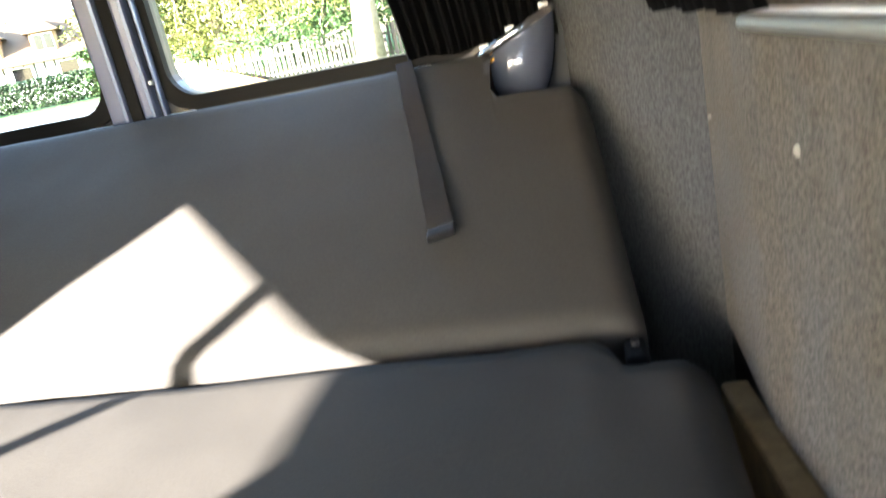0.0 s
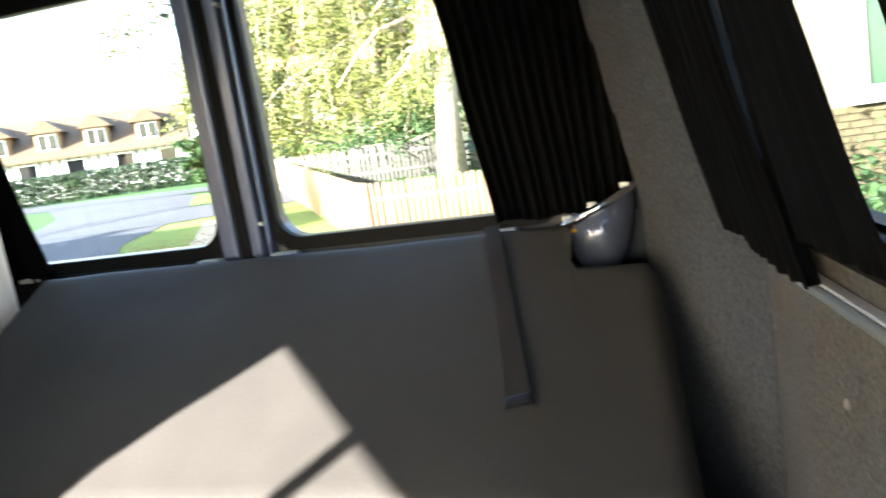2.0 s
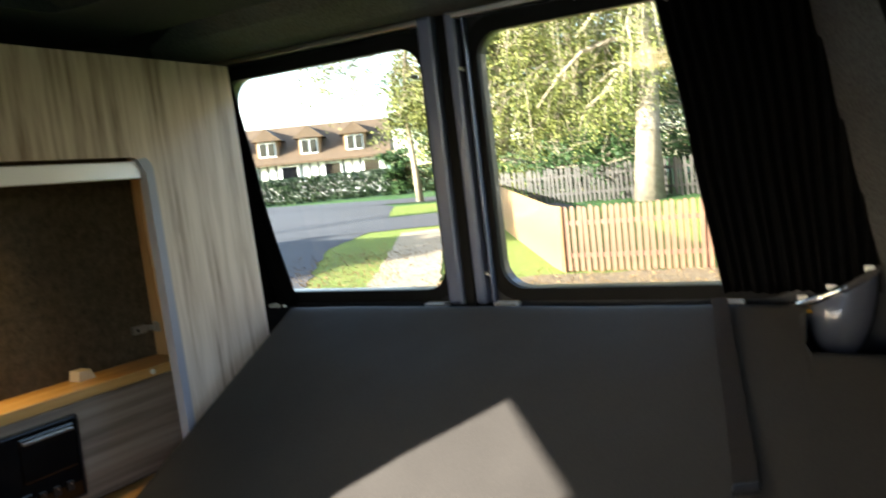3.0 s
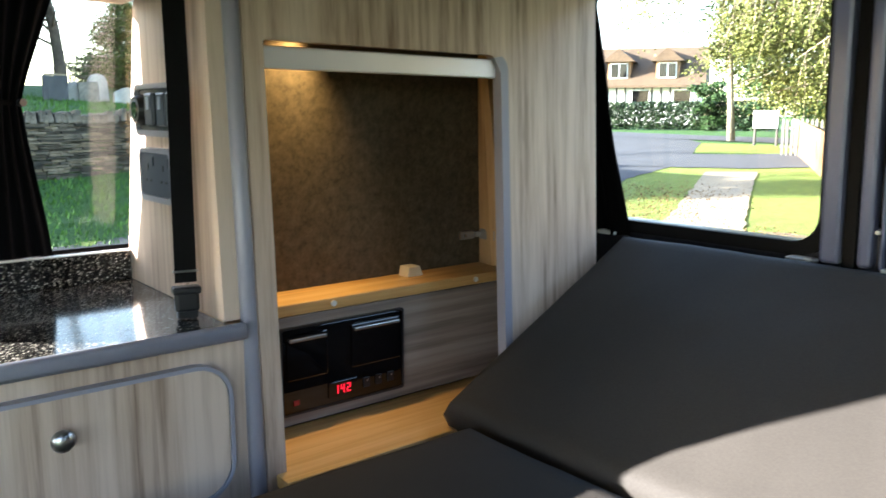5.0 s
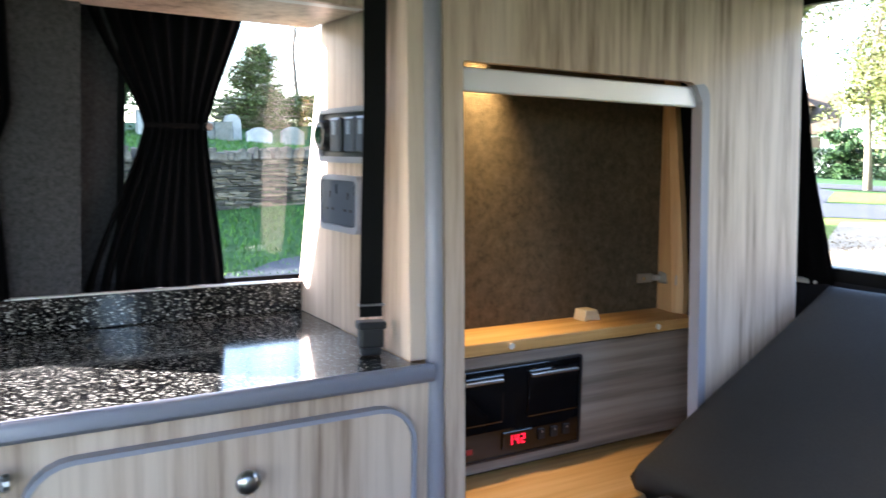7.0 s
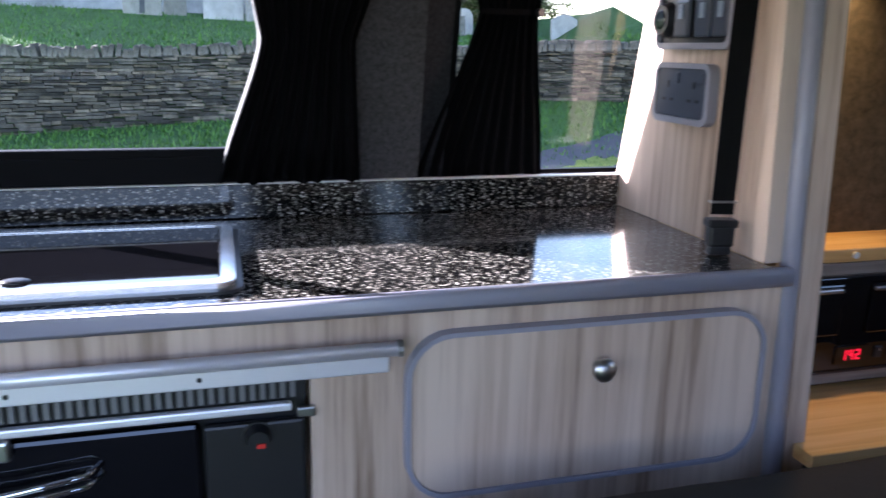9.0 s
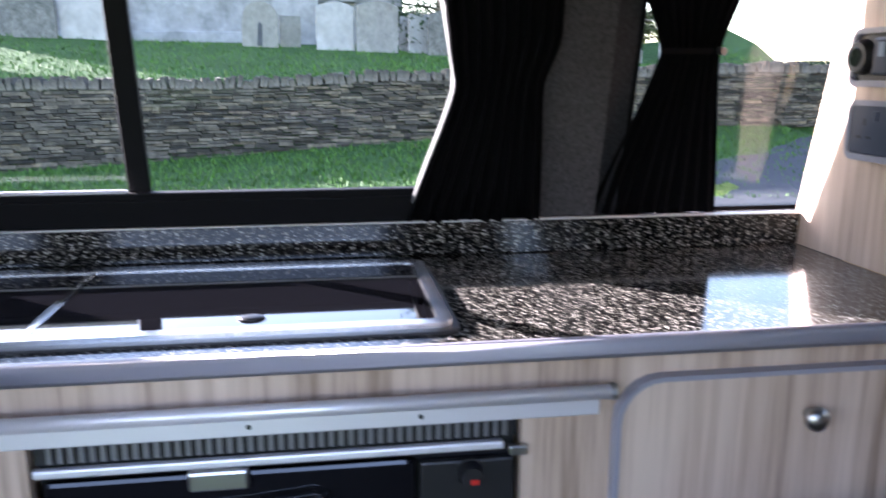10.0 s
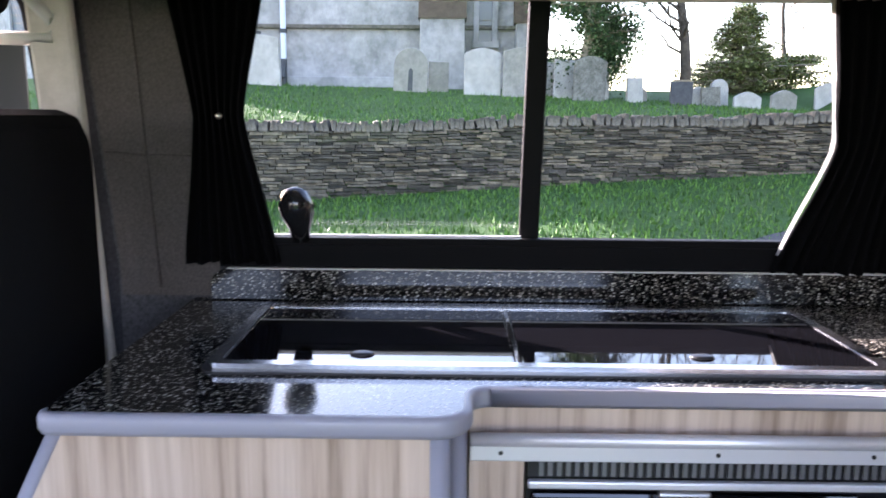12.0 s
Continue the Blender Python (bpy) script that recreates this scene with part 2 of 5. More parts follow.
FLOOR = 0.1
solo("floor", box(-0.95, 1.15, -2.3, 2.05, FLOOR - 0.06, FLOOR), M_CARPET_DARK, "dark carpeted van floor", "floor", kind="structure")
W1 = (-0.79, 0.40, 0.985, 1.45)
W2 = (0.54, 1.06, 0.93, 1.45)
solo("wall_left", warp(side_wall(-0.93, -0.862, [-0.99, W1[0], W1[1], W2[0], W2[1], 2.0], [FLOOR, 0.93, 0.94, 0.985, 1.45, 1.62],
     [W1, W2]), lean_left), M_CARPET_GREY, "grey carpet-lined van side wall with two window openings", "wall", kind="structure")
W3 = (0.35, 1.40, 1.015, 1.45)
solo("wall_right", warp(side_wall(1.055, 1.125, [0.30, W3[0], 1.2, W3[1], 1.46, 2.0], [0.61, 0.96, 1.015, 1.45, 1.62],
     [W3]), lean_right), M_CARPET, "grey carpet-lined van side panel beside the bed", "wall", kind="structure")
wr = bpy.data.objects["wall_right"]
# set back and coloured dark to carry the shade under the panel
solo("lower_wall_right", warp(box(1.085, 1.125, 0.30, 2.0, FLOOR, 0.609), lean_right), M_CARPET_DARK, "van side below the carpet panel, coloured dark for the gap's shade", "wall", kind="structure")
M_SCUFF = mat("worn_pale_fibre", (0.24, 0.23, 0.212), 0.9)[0]
for y, z, r in ((1.40, 0.858, 0.0016), (1.09, 0.88, 0.003), (1.44, 0.74, 0.0014)):
    bm = bmesh.new()
    bmesh.ops.create_uvsphere(bm, u_segments=10, v_segments=6, radius=1, matrix=Matrix.Translation((1.054, y, z)) @ Matrix.Diagonal((0.003, r, r * 1.6, 1)))
    part("scuff", warp(bm, lean_right), M_SCUFF, wr, "small pale scuff in the carpet", True)
# the rear corner post; the side panel's carpet darkened to carry the corner's shade
bm = bmesh.new()
for z in (FLOOR, 0.96, 1.62):
    for x, y in ((1.057, 1.42), (0.928, 1.915), (0.95, 1.98), (1.12, 1.98)):
        bm.verts.new((x, y, z))
bm.verts.ensure_lookup_table()
for s in (0, 4):
    for k in range(4):
        bm.faces.new([bm.verts[s + i] for i in (k, (k + 1) % 4, (k + 1) % 4 + 4, k + 4)])
bm.faces.new(bm.verts[:4])
bm.faces.new(bm.verts[8:])
bmesh.ops.recalc_face_normals(bm, faces=bm.faces[:])
solo("corner_post", warp(bm, lean_right), speckled("shaded_post_carpet", (0.044, 0.045, 0.048), (0.175, 0.176, 0.18), 140, 0.95, 700, 1.0, 5.0, 0.004), "grey carpeted rear corner post of the van", "pillar", kind="structure")


def window_unit(name, y0, y1, z0, z1, plane, lean, r, glass, label, frame_w=0.035, bar=None, inward=1):
    """A bonded side window: black frame, panes and perhaps a sliding bar."""
    th = thing(name, label, "window", kind="structure")
    part("window_frame", warp(ring(round_rect(y0 - 0.02, y1 + 0.02, z0 - 0.02, z1 + 0.02, 0.004), round_rect(y0 + frame_w, y1 - frame_w, z0 + frame_w * 0.3, z1 - frame_w, r),
         plane - 0.006, plane + 0.012, "x"), lean), M_RUBBER, th)
    edges = [y0 + 0.01] + ([bar] if bar is not None else []) + [y1 - 0.01]
    for a, b in zip(edges, edges[1:]):
        pane("pane", warp(box(plane - 0.002, plane + 0.002, a, b, z0, z1), lean), glass, th)
    return th


win1 = window_unit("window_1", *W1, -0.895, lean_left, 0.05, M_GLASS_TINT, "green-tinted sliding side window behind the worktop", frame_w=0.025, bar=-0.235)
part("slider_bar", warp(box(-0.885, -0.873, -0.252, -0.216, 0.995, 1.44, 0.003), lean_left), M_RUBBER, win1)
part("lower_channel", warp(box(-0.885, -0.858, -0.78, 0.39, 0.972, 0.998, 0.003), lean_left), M_RUBBER, win1)
part("channel_lip", warp(box(-0.862, -0.856, -0.70, -0.25, 0.998, 1.004), lean_left), M_ALU, win1)
part("black_sill", warp(box(-0.861, -0.853, -0.80, 0.41, 0.9405, 0.985, 0.002), lean_left), M_RUBBER, win1, "deep black lower frame")
win2 = window_unit("window_2", 0.60, 1.06, 0.93, 1.45, -0.958, lean_left, 0.03, M_GLASS_TINT, "green-tinted fixed rear side window", frame_w=0.02)
part("reveal", warp(ring(round_rect(0.50, 1.09, 0.90, 1.48, 0.004), round_rect(0.605, 1.055, 0.925, 1.45, 0.01), -0.955, -0.931, "x"), lean_left), M_CARPET_DARK, win2)
win3 = window_unit("window_3", *W3, 1.085, lean_right, 0.03, M_GLASS, "side window beside the bed in a black frame", frame_w=0.02)
part("edge_strip", warp(box(1.036, 1.042, 1.104, 1.1075, 1.02, 1.45), lean_right), M_STEEL, win3, "bright metal window edge")
part("black_sill", warp(box(1.047, 1.056, 0.36, 1.11, 1.002, 1.034, 0.002), lean_right), M_BLACK_CLOTH, win3)
part("curtain_rail", warp(tube([(1.046, 0.3, 0.967), (1.046, 0.7, 0.967), (1.046, 1.15, 0.967)], 0.006, 10), lean_right), mat("beige_metal", (0.5, 0.47, 0.42), 0.45, 0.5)[0], win3, "pale metal curtain rail", True)
part("rail_lip", warp(box(1.044, 1.054, 0.3, 1.15, 0.9745, 0.978, 0.001), lean_right), M_ALU, win3)


def rear_door(name, x0, x1, wx0, wx1):
    th = thing(name, "rear barn door with rounded window and black seal", "van door", "rear doors", "structure")
    hole = round_rect(wx0, wx1, 0.962, 1.515, 0.055)
    part("door_panel", warp(ring(round_rect(x0, x1, 0.55, 1.60, 0.004), round_rect(wx0 - 0.006, wx1 + 0.006, 0.962, 1.521, 0.06), 1.955, 2.0, "y"), lean_rear), M_DOOR, th)
    part("seal", warp(ring(round_rect(wx0 - 0.032, wx1 + 0.032, 0.935, 1.548, 0.075), hole, 1.944, 1.962, "y"), lean_rear), M_RUBBER, th)
    part("door_lower_panel", warp(box(x0, x1, 1.957, 2.0, FLOOR, 0.548), lean_rear), M_CARPET_DARK, th)
    pane("pane", warp(plate(round_rect(wx0 - 0.004, wx1 + 0.004, 0.964, 1.519, 0.058), 1.984, 1.988, "y"), lean_rear), M_GLASS, th)
    return th


door_l = rear_door("door_1", -0.86, 0.093, -0.545, 0.044)
door_r = rear_door("door_2", 0.117, 1.06, 0.186, 0.77)
for th, a, b in ((door_l, 0.054, 0.094), (door_r, 0.124, 0.152)):
    part("inner_edge", warp(box(a, b, 1.925, 1.956, 0.93, 1.57, 0.008), lean_rear), M_PAINT, th, "bare silver-blue painted metal edge")
part("gutter", warp(box(0.163, 0.170, 1.93, 1.95, 0.93, 1.57, 0.003), lean_rear), M_PAINT, door_r, "thin painted metal lip")
part("centre_seal", warp(box(0.096, 0.122, 1.94, 1.975, 0.6, 1.58, 0.004), lean_rear), M_RUBBER, door_l)
for th, xs in ((door_l, (-0.45, 0.022)), (door_r, (0.20, 0.665))):
    for x in xs:
        part("corner_clip", box(x - 0.028, x + 0.028, 1.915, 1.945, 0.926, 0.936, 0.004), M_PALE, th, "pale plastic curtain clip")
for th, pts in ((door_l, ((-0.441, 0.996), (0.03, 1.447), (-0.555, 1.45))), (door_r, ((0.159, 1.0), (0.154, 1.446), (0.655, 0.998), (0.59, 1.51)))):
    for x, z in pts:
        part("hook", cyl((x, 1.945 - 0.05 * (z - 0.95), z), (x, 1.925 - 0.05 * (z - 0.95), z), 0.006, 10, 0.004), M_PALE, th, "small pale hook")
for th, a, b in ((door_l, -0.60, 0.06), (door_r, 0.13, 0.88)):
    part("upper_track", warp(box(a, b, 1.925, 1.95, 1.552, 1.566, 0.003), lean_rear), M_STEEL, th)

# roof lining
ROOF = 1.66
bm = bmesh.new()
prof = [(-0.80, 1.47), (-0.74, 1.54), (-0.62, 1.60), (-0.45, 1.64), (-0.2, ROOF), (0.105, ROOF + 0.005), (0.41, ROOF), (0.66, 1.64), (0.83, 1.60), (0.95, 1.54), (1.01, 1.47)]
for y in (1.62, 2.02):
    for x, z in prof:
        bm.verts.new((x, y, z))
bm.verts.ensure_lookup_table()
n = len(prof)
for k in range(n - 1):
    bm.faces.new([bm.verts[i] for i in (k, k + 1, k + 1 + n, k + n)])
bmesh.ops.solidify(bm, geom=bm.faces[:], thickness=0.03)
solo("ceiling_rear", bm, M_CARPET_GREY, "dark carpeted rear roof lining", "ceiling", kind="structure")
bm = bmesh.new()
pr = [(1.70, 1.655), (1.76, 1.60), (1.83, 1.572), (1.93, 1.566), (2.0, 1.60), (2.0, 1.66)]
for x in (-0.80, 1.0):
    for y, z in pr:
        bm.verts.new((x, y, z))
bm.verts.ensure_lookup_table()
n = len(pr)
for k in range(n):
    bm.faces.new([bm.verts[i] for i in (k, (k + 1) % n, (k + 1) % n + n, k + n)])
bm.faces.new(bm.verts[:n])
bm.faces.new(bm.verts[n:])
bmesh.ops.recalc_face_normals(bm, faces=bm.faces[:])
solo("roof_header", bm, M_CARPET, "grey carpeted roof header over the rear doors", "ceiling", kind="structure", smooth=False)
# the raised roof: a dark board over most of the opening, pale canvas beside it
bm = plate([(-0.79, 1.63), (-0.79, -2.3), (-0.43, -2.3), (-0.43, 1.36), (-0.41, 1.375), (0.0, 1.38), (1.0, 1.30), (1.0, 1.63)], 1.60, 1.63, "z")
solo("ceiling_rim", bm, M_CARPET_DARK, "dark lined rim of the roof opening", "ceiling", kind="structure")
bm = plate([(-0.46, 1.45), (-0.36, 1.31), (0.46, 0.30), (0.46, -2.3), (0.99, -2.3), (0.99, 1.45)], 1.606, 1.622, "z")
for v in bm.verts:
    v.co.z += 0.05 * max(0.0, 1.36 - v.co.y) - 0.002
solo("roof_board", bm, M_CARPET_DARK, "dark roof bed board above the van", "board", kind="structure")
M_CANVAS, nt, b = mat("white_canvas", (0.8, 0.8, 0.8), 0.8)
tr = add(nt, "BsdfTranslucent")
tr.inputs[0].default_value = (0.8, 0.8, 0.8, 1)
mx = add(nt, "MixShader")
mx.inputs[0].default_value = 0.45
nt.links.new(b.outputs[0], mx.inputs[1])
nt.links.new(tr.outputs[0], mx.inputs[2])
nt.links.new(mx.outputs[0], nt.nodes["Material Output"].inputs[0])
bm = bmesh.new()
for a in ((-0.84, -0.82, -2.3, 2.02), (1.02, 1.04, -2.3, 2.02), (-0.82, 1.02, 2.0, 2.02), (-0.82, 1.02, -2.3, -2.28)):
    box(a[0], a[1], a[2], a[3], 1.56, 1.95, bm=bm)
solo("roof_sides", bm, M_CANVAS, "pale canvas sides of the raised roof", "canvas", kind="structure")
solo("roof_canvas", box(-0.70, 0.6, -0.4, 1.54, 1.85, 1.853), M_CANVAS, "pale raised-roof canvas", "canvas", kind="structure")
solo("roof_skin", box(-0.86, 1.06, -2.32, 2.04, 1.95, 1.98), M_WHITE, "white raised roof shell", "roof", kind="structure")
# cab end
bm = box(-0.9, 1.1, -2.36, -2.3, FLOOR, 1.0)
solo("dashboard_wall", bm, M_BLACK, "black dashboard bulkhead at the front", "wall", kind="structure")
bm = side_wall(-0.93, -0.862, [-2.3, -1.95, -1.075, -0.99], [FLOOR, 0.94, 1.0, 1.45, 1.62], [(-1.95, -1.075, 1.0, 1.45)])
solo("cab_wall", warp(bm, lean_left), M_CARPET_DARK, "dark cab side with a door window", "wall", kind="structure")
window_unit("window_4", -1.95, -1.075, 1.0, 1.45, -0.895, lean_left, 0.05, M_GLASS, "clear cab door window in a black frame", frame_w=0.02)
M_BEIGE = speckled("beige_grey_trim", (0.44, 0.41, 0.36), (0.58, 0.545, 0.49), 30, 0.6, 300, 0.3, 3.0, 0.001)
M_PILLAR = speckled("brown_grey_lining", (0.058, 0.05, 0.046), (0.15, 0.132, 0.123), 210, 0.9, 700, 0.8, 4.0, 0.003)
bm = box(-0.8635, -0.858, -0.984, -0.80, 0.885, 0.96)
box(-0.8635, -0.858, -0.984, -0.80, 0.96, 1.55, bm=bm)
lin = solo("pillar_lining", warp(bm, lean_left), M_PILLAR, "brown-grey lined pillar panel beside the cab", "trim", kind="structure")
part("fold", warp(tube([(-0.858, -0.912, 0.9), (-0.857, -0.908, 1.2), (-0.858, -0.90, 1.54)], 0.003, 8), lean_left), M_PILLAR, lin, "", True)
part("seam", warp(tube([(-0.858, -0.98, 1.15), (-0.8575, -0.92, 1.146), (-0.858, -0.83, 1.144)], 0.002, 8), lean_left), M_PILLAR, lin, "", True)
solo("pillar_trim", warp(box(-0.861, -0.838, -1.06, -0.985, 0.5, 1.56, 0.008), lean_left), M_BEIGE, "pale beige-grey plastic pillar trim beside the cab", "trim", kind="structure")
bm = side_wall(1.06, 1.13, [-2.3, -1.95, -1.15, -0.85], [FLOOR, 0.96, 1.0, 1.45, 1.62], [(-1.95, -1.15, 1.0, 1.45)])
solo("cab_wall", warp(bm, lean_right), M_CARPET_DARK, "dark cab side with a door window", "wall", kind="structure")
solo("ceiling_cab", box(-0.8, 1.0, -2.3, -1.0, 1.58, 1.62), M_CARPET_DARK, "dark cab roof lining", "ceiling", kind="structure")


# ---- curtains ----
def curtain(name, at, edges, pleats, label, depth=0.012, hem=None, rows=26, band=None):
    """A gathered curtain: edges are (z, u0, u1) from top to bottom; at(u, z, d) gives the place at depth d."""
    th = thing(name, label, "curtain", "curtains")
    nu = pleats * 8
    rnd = random.Random(len(name) + int(edges[0][1] * 100))
    ph = [rnd.uniform(-0.5, 0.5) for _ in range(pleats + 1)]
    bm = bmesh.new()
    grid = []
    zs = [edges[0][0] + (edges[-1][0] - edges[0][0]) * k / rows for k in range(rows + 1)]
    for k, z in enumerate(zs):
        for (za, a0, a1), (zb, b0, b1) in zip(edges, edges[1:]):
            if zb <= z <= za:
                f = (za - z) / (za - zb)
                f = 0.65 * f + 0.35 * f * f * (3 - 2 * f)
                u0, u1 = a0 + (b0 - a0) * f, a1 + (b1 - a1) * f
                break
        row = []
        for i in range(nu + 1):
            s = i / nu
            p = ph[min(int(s * pleats), pleats)]
            w = math.sin(2 * PI * pleats * s + p + 0.6 * math.sin(z * 7 + p * 4))
            d = depth * w + 0.3 * depth * noise.noise((s * 9, z * 6, edges[0][1] * 5))
            zz = z + (0.25 * depth * math.sin(s * 17 + ph[0] * 9) if k == rows else 0)
            row.append(bm.verts.new(at(u0 + (u1 - u0) * s, zz, d)))
        grid.append(row)
    for r0, r1 in zip(grid, grid[1:]):
        for i in range(nu):
            bm.faces.new((r0[i], r0[i + 1], r1[i + 1], r1[i]))
    bmesh.ops.solidify(bm, geom=bm.faces[:], thickness=0.002)
    part("cloth", bm, M_BLACK_CLOTH, th, smooth=True)
    if band:
        z, u0, u1 = band
        bm = bmesh.new()
        for s in (-1, 1):
            pts = [at(u0 + (u1 - u0) * i / 10, z + 0.005 * s, depth * 1.05 + 0.001) for i in range(11)]
            for p in pts:
                bm.verts.new(p)
        bm.verts.ensure_lookup_table()
        for i in range(10):
            bm.faces.new([bm.verts[j] for j in (i, i + 1, i + 12, i + 11)])
        bmesh.ops.solidify(bm, geom=bm.faces[:], thickness=0.004)
        part("tie_band", bm, M_BLACK_CLOTH, th)
        p = Vector(at(u1 + 0.012, z, depth))
        part("tie_popper", cyl(p, p + Vector((0.010, 0.004, 0)), 0.007, 12), M_BLACK, th)
    return th


def lining(parent, at, line, side):
    """The pale blackout lining that shows along a curtain's window edge."""
    bm = bmesh.new()
    rows = []
    for k in range(21):
        z = line[0][0] + (line[-1][0] - line[0][0]) * k / 20
        for (za, a), (zb, b) in zip(line, line[1:]):
            if zb <= z <= za:
                f = (za - z) / (za - zb)
                f = 0.65 * f + 0.35 * f * f * (3 - 2 * f)
                u = a + (b - a) * f
                break
        rows.append([bm.verts.new(at(u + side * w, z, d)) for w, d in ((-0.002, -0.005), (0.002, 0.003))])
    for a, b in zip(rows, rows[1:]):
        bm.faces.new((a[0], a[1], b[1], b[0]))
    bmesh.ops.solidify(bm, geom=bm.faces[:], thickness=0.0015)
    part("lining_hem", bm, M_LINING, parent, "pale blackout lining along the edge", True)


M_LINING = mat("pale_curtain_lining", (0.32, 0.32, 0.3), 0.8)[0]


def at_left(u, z, d):
    return lean_left(Vector((-0.838 + d, u, z)))


def at_left_deep(u, z, d):
    return lean_left(Vector((-0.925 + d, u, z)))


def at_right(u, z, d):
    swing = max(0.0, (u - 1.2) / 0.3)
    return lean_right(Vector((1.035 - d - 0.035 * swing * swing, u, z)))


def at_rear(u, z, d):
    return lean_rear(Vector((u, 1.925 - d, z)))


c1 = curtain("curtain", at_left, [(1.44, -0.84, -0.675), (1.215, -0.812, -0.727), (0.95, -0.853, -0.685)], 8, "black gathered curtain tied back beside the cab")
bm = bmesh.new()
bmesh.ops.create_uvsphere(bm, u_segments=12, v_segments=8, radius=0.006, matrix=Matrix.Translation(at_left(-0.765, 1.214, 0.016)))
part("tie_popper", bm, M_STEEL, c1, "bright metal popper", True)
c2 = curtain("curtain", at_left, [(1.44, 0.222, 0.438), (1.24, 0.26, 0.441), (1.168, 0.273, 0.418), (0.942, 0.2, 0.432)], 9, "black curtain tied back beside the sliding window")
lining(c2, at_left, [(1.44, 0.221), (1.172, 0.272), (0.975, 0.21)], 1)
curtain("curtain", at_left_deep, [(1.44, 0.545, 0.815), (1.226, 0.646, 0.754), (0.93, 0.552, 0.803)], 9, "black hourglass curtain tied back at the rear side window", depth=0.008, band=(1.226, 0.648, 0.739))
curtain("curtain", at_rear, [(1.555, -0.67, -0.507), (1.25, -0.67, -0.452), (0.925, -0.67, -0.388)], 5, "black curtain beside the rear door window and cabinet")
curtain("curtain", at_rear, [(1.555, 0.565, 0.91), (1.25, 0.615, 0.915), (0.95, 0.655, 0.92)], 14, "black pleated curtain half drawn over the rear door window")
curtain("curtain", at_right, [(1.44, 1.112, 1.53), (1.16, 1.11, 1.46), (0.978, 1.06, 1.43)], 11, "black pleated curtain drawn back at the side window", depth=0.008)
curtain("curtain", at_right, [(1.44, 0.985, 1.098), (1.10, 0.913, 1.098), (1.016, 0.888, 1.098)], 5, "black curtain edge over the side window frame", depth=0.0025)
curtain("curtain", at_right, [(1.44, 0.30, 0.845), (1.10, 0.30, 0.822), (1.016, 0.30, 0.818)], 9, "black curtain gathered at the sliding door side", depth=0.0025)

# ---- the bench bed ----
bed = thing("bench_bed", "taupe upholstered folding bench bed with flat seat and reclined back", "bed")
SEAT = 0.655


def cushion(x0, x1, length, thick, r, seed):
    """A padded slab: x across, y along its length from 0, top at z = 0."""
    bm = bmesh.new()
    n, m = 92, 36
    grid = []
    for j in range(m + 1):
        row = []
        for i in range(n + 1):
            x, y = x0 + (x1 - x0) * i / n, length * j / m
            e = min(x - x0, x1 - x, y, length - y)
            z = -r * (1 - min(1.0, e / r)) ** 2 + 0.004 * noise.noise((x * 4 + seed, y * 4, seed)) + 0.0016 * noise.noise((x * 14, y * 14, seed))
            row.append(bm.verts.new((x, y, z)))
        grid.append(row)
    for a, b in zip(grid, grid[1:]):
        for i in range(n):
            bm.faces.new((a[i], a[i + 1], b[i + 1], b[i]))
    ext = bmesh.ops.extrude_edge_only(bm, edges=[e for e in bm.edges if e.is_boundary])
    for v in ext["geom"]:
        if isinstance(v, bmesh.types.BMVert):
            v.co.z = -thick
    bmesh.ops.contextual_create(bm, geom=[e for e in bm.edges if e.is_boundary])
    bmesh.ops.recalc_face_normals(bm, faces=bm.faces[:])
    return bm


bm = cushion(-0.285, 1.042, 0.95, 0.13, 0.035, 1.0)
for v in bm.verts:
    # cut back at the rear corner for the hinge, and slack along the wall side
    t = min(1.0, max(0.0, (v.co.x - 0.93) / 0.03))
    v.co.y *= 1 - 0.075 * t * t * (3 - 2 * t)
    if v.co.x > 0.9:
        v.co.z += 0.006 * noise.noise((v.co.x * 18, v.co.y * 5, 3.0))
ob = part("seat_cushion", bm, M_VINYL, bed, smooth=True)
ob.matrix_basis = pose(0, 0.39, SEAT)
SLOPE = math.degrees(math.atan(0.54))


def on_back(c):
    """From back-cushion coordinates (x, along the slope, above it) into the van."""
    a = radians(SLOPE)
    return Vector((c[0], 1.335 + c[1] * math.cos(a) - c[2] * math.sin(a), 0.660 + c[1] * math.sin(a) + c[2] * math.cos(a)))


bm = cushion(-0.375, 0.985, 0.615, 0.12, 0.03, 5.0)
for v in bm.verts:
    # the top corner by the pod is cut lower, and the side tapers upwards
    t = min(1.0, max(0.0, (v.co.x - 0.812) / 0.016))
    v.co.y *= 1 - 0.205 * t * t * (3 - 2 * t)
    if v.co.x > 0.70:
        v.co.x = 0.70 + (v.co.x - 0.70) * (1 - t * (0.26 * max(0.0, v.co.y - 0.02) + 21.0 * max(0.0, v.co.y - 0.44) ** 2))
    v.co = on_back(v.co)
part("back_cushion", bm, M_VINYL, bed, smooth=True)
part("bed_base", box(-0.32, 0.94, 0.42, 1.34, FLOOR, 0.52, 0.01), M_VINYL, bed)
part("back_board", warp(box(-0.36, 0.95, 0.01, 0.58, -0.15, -0.122), lambda c: on_back(c)), M_CARPET_DARK, bed)
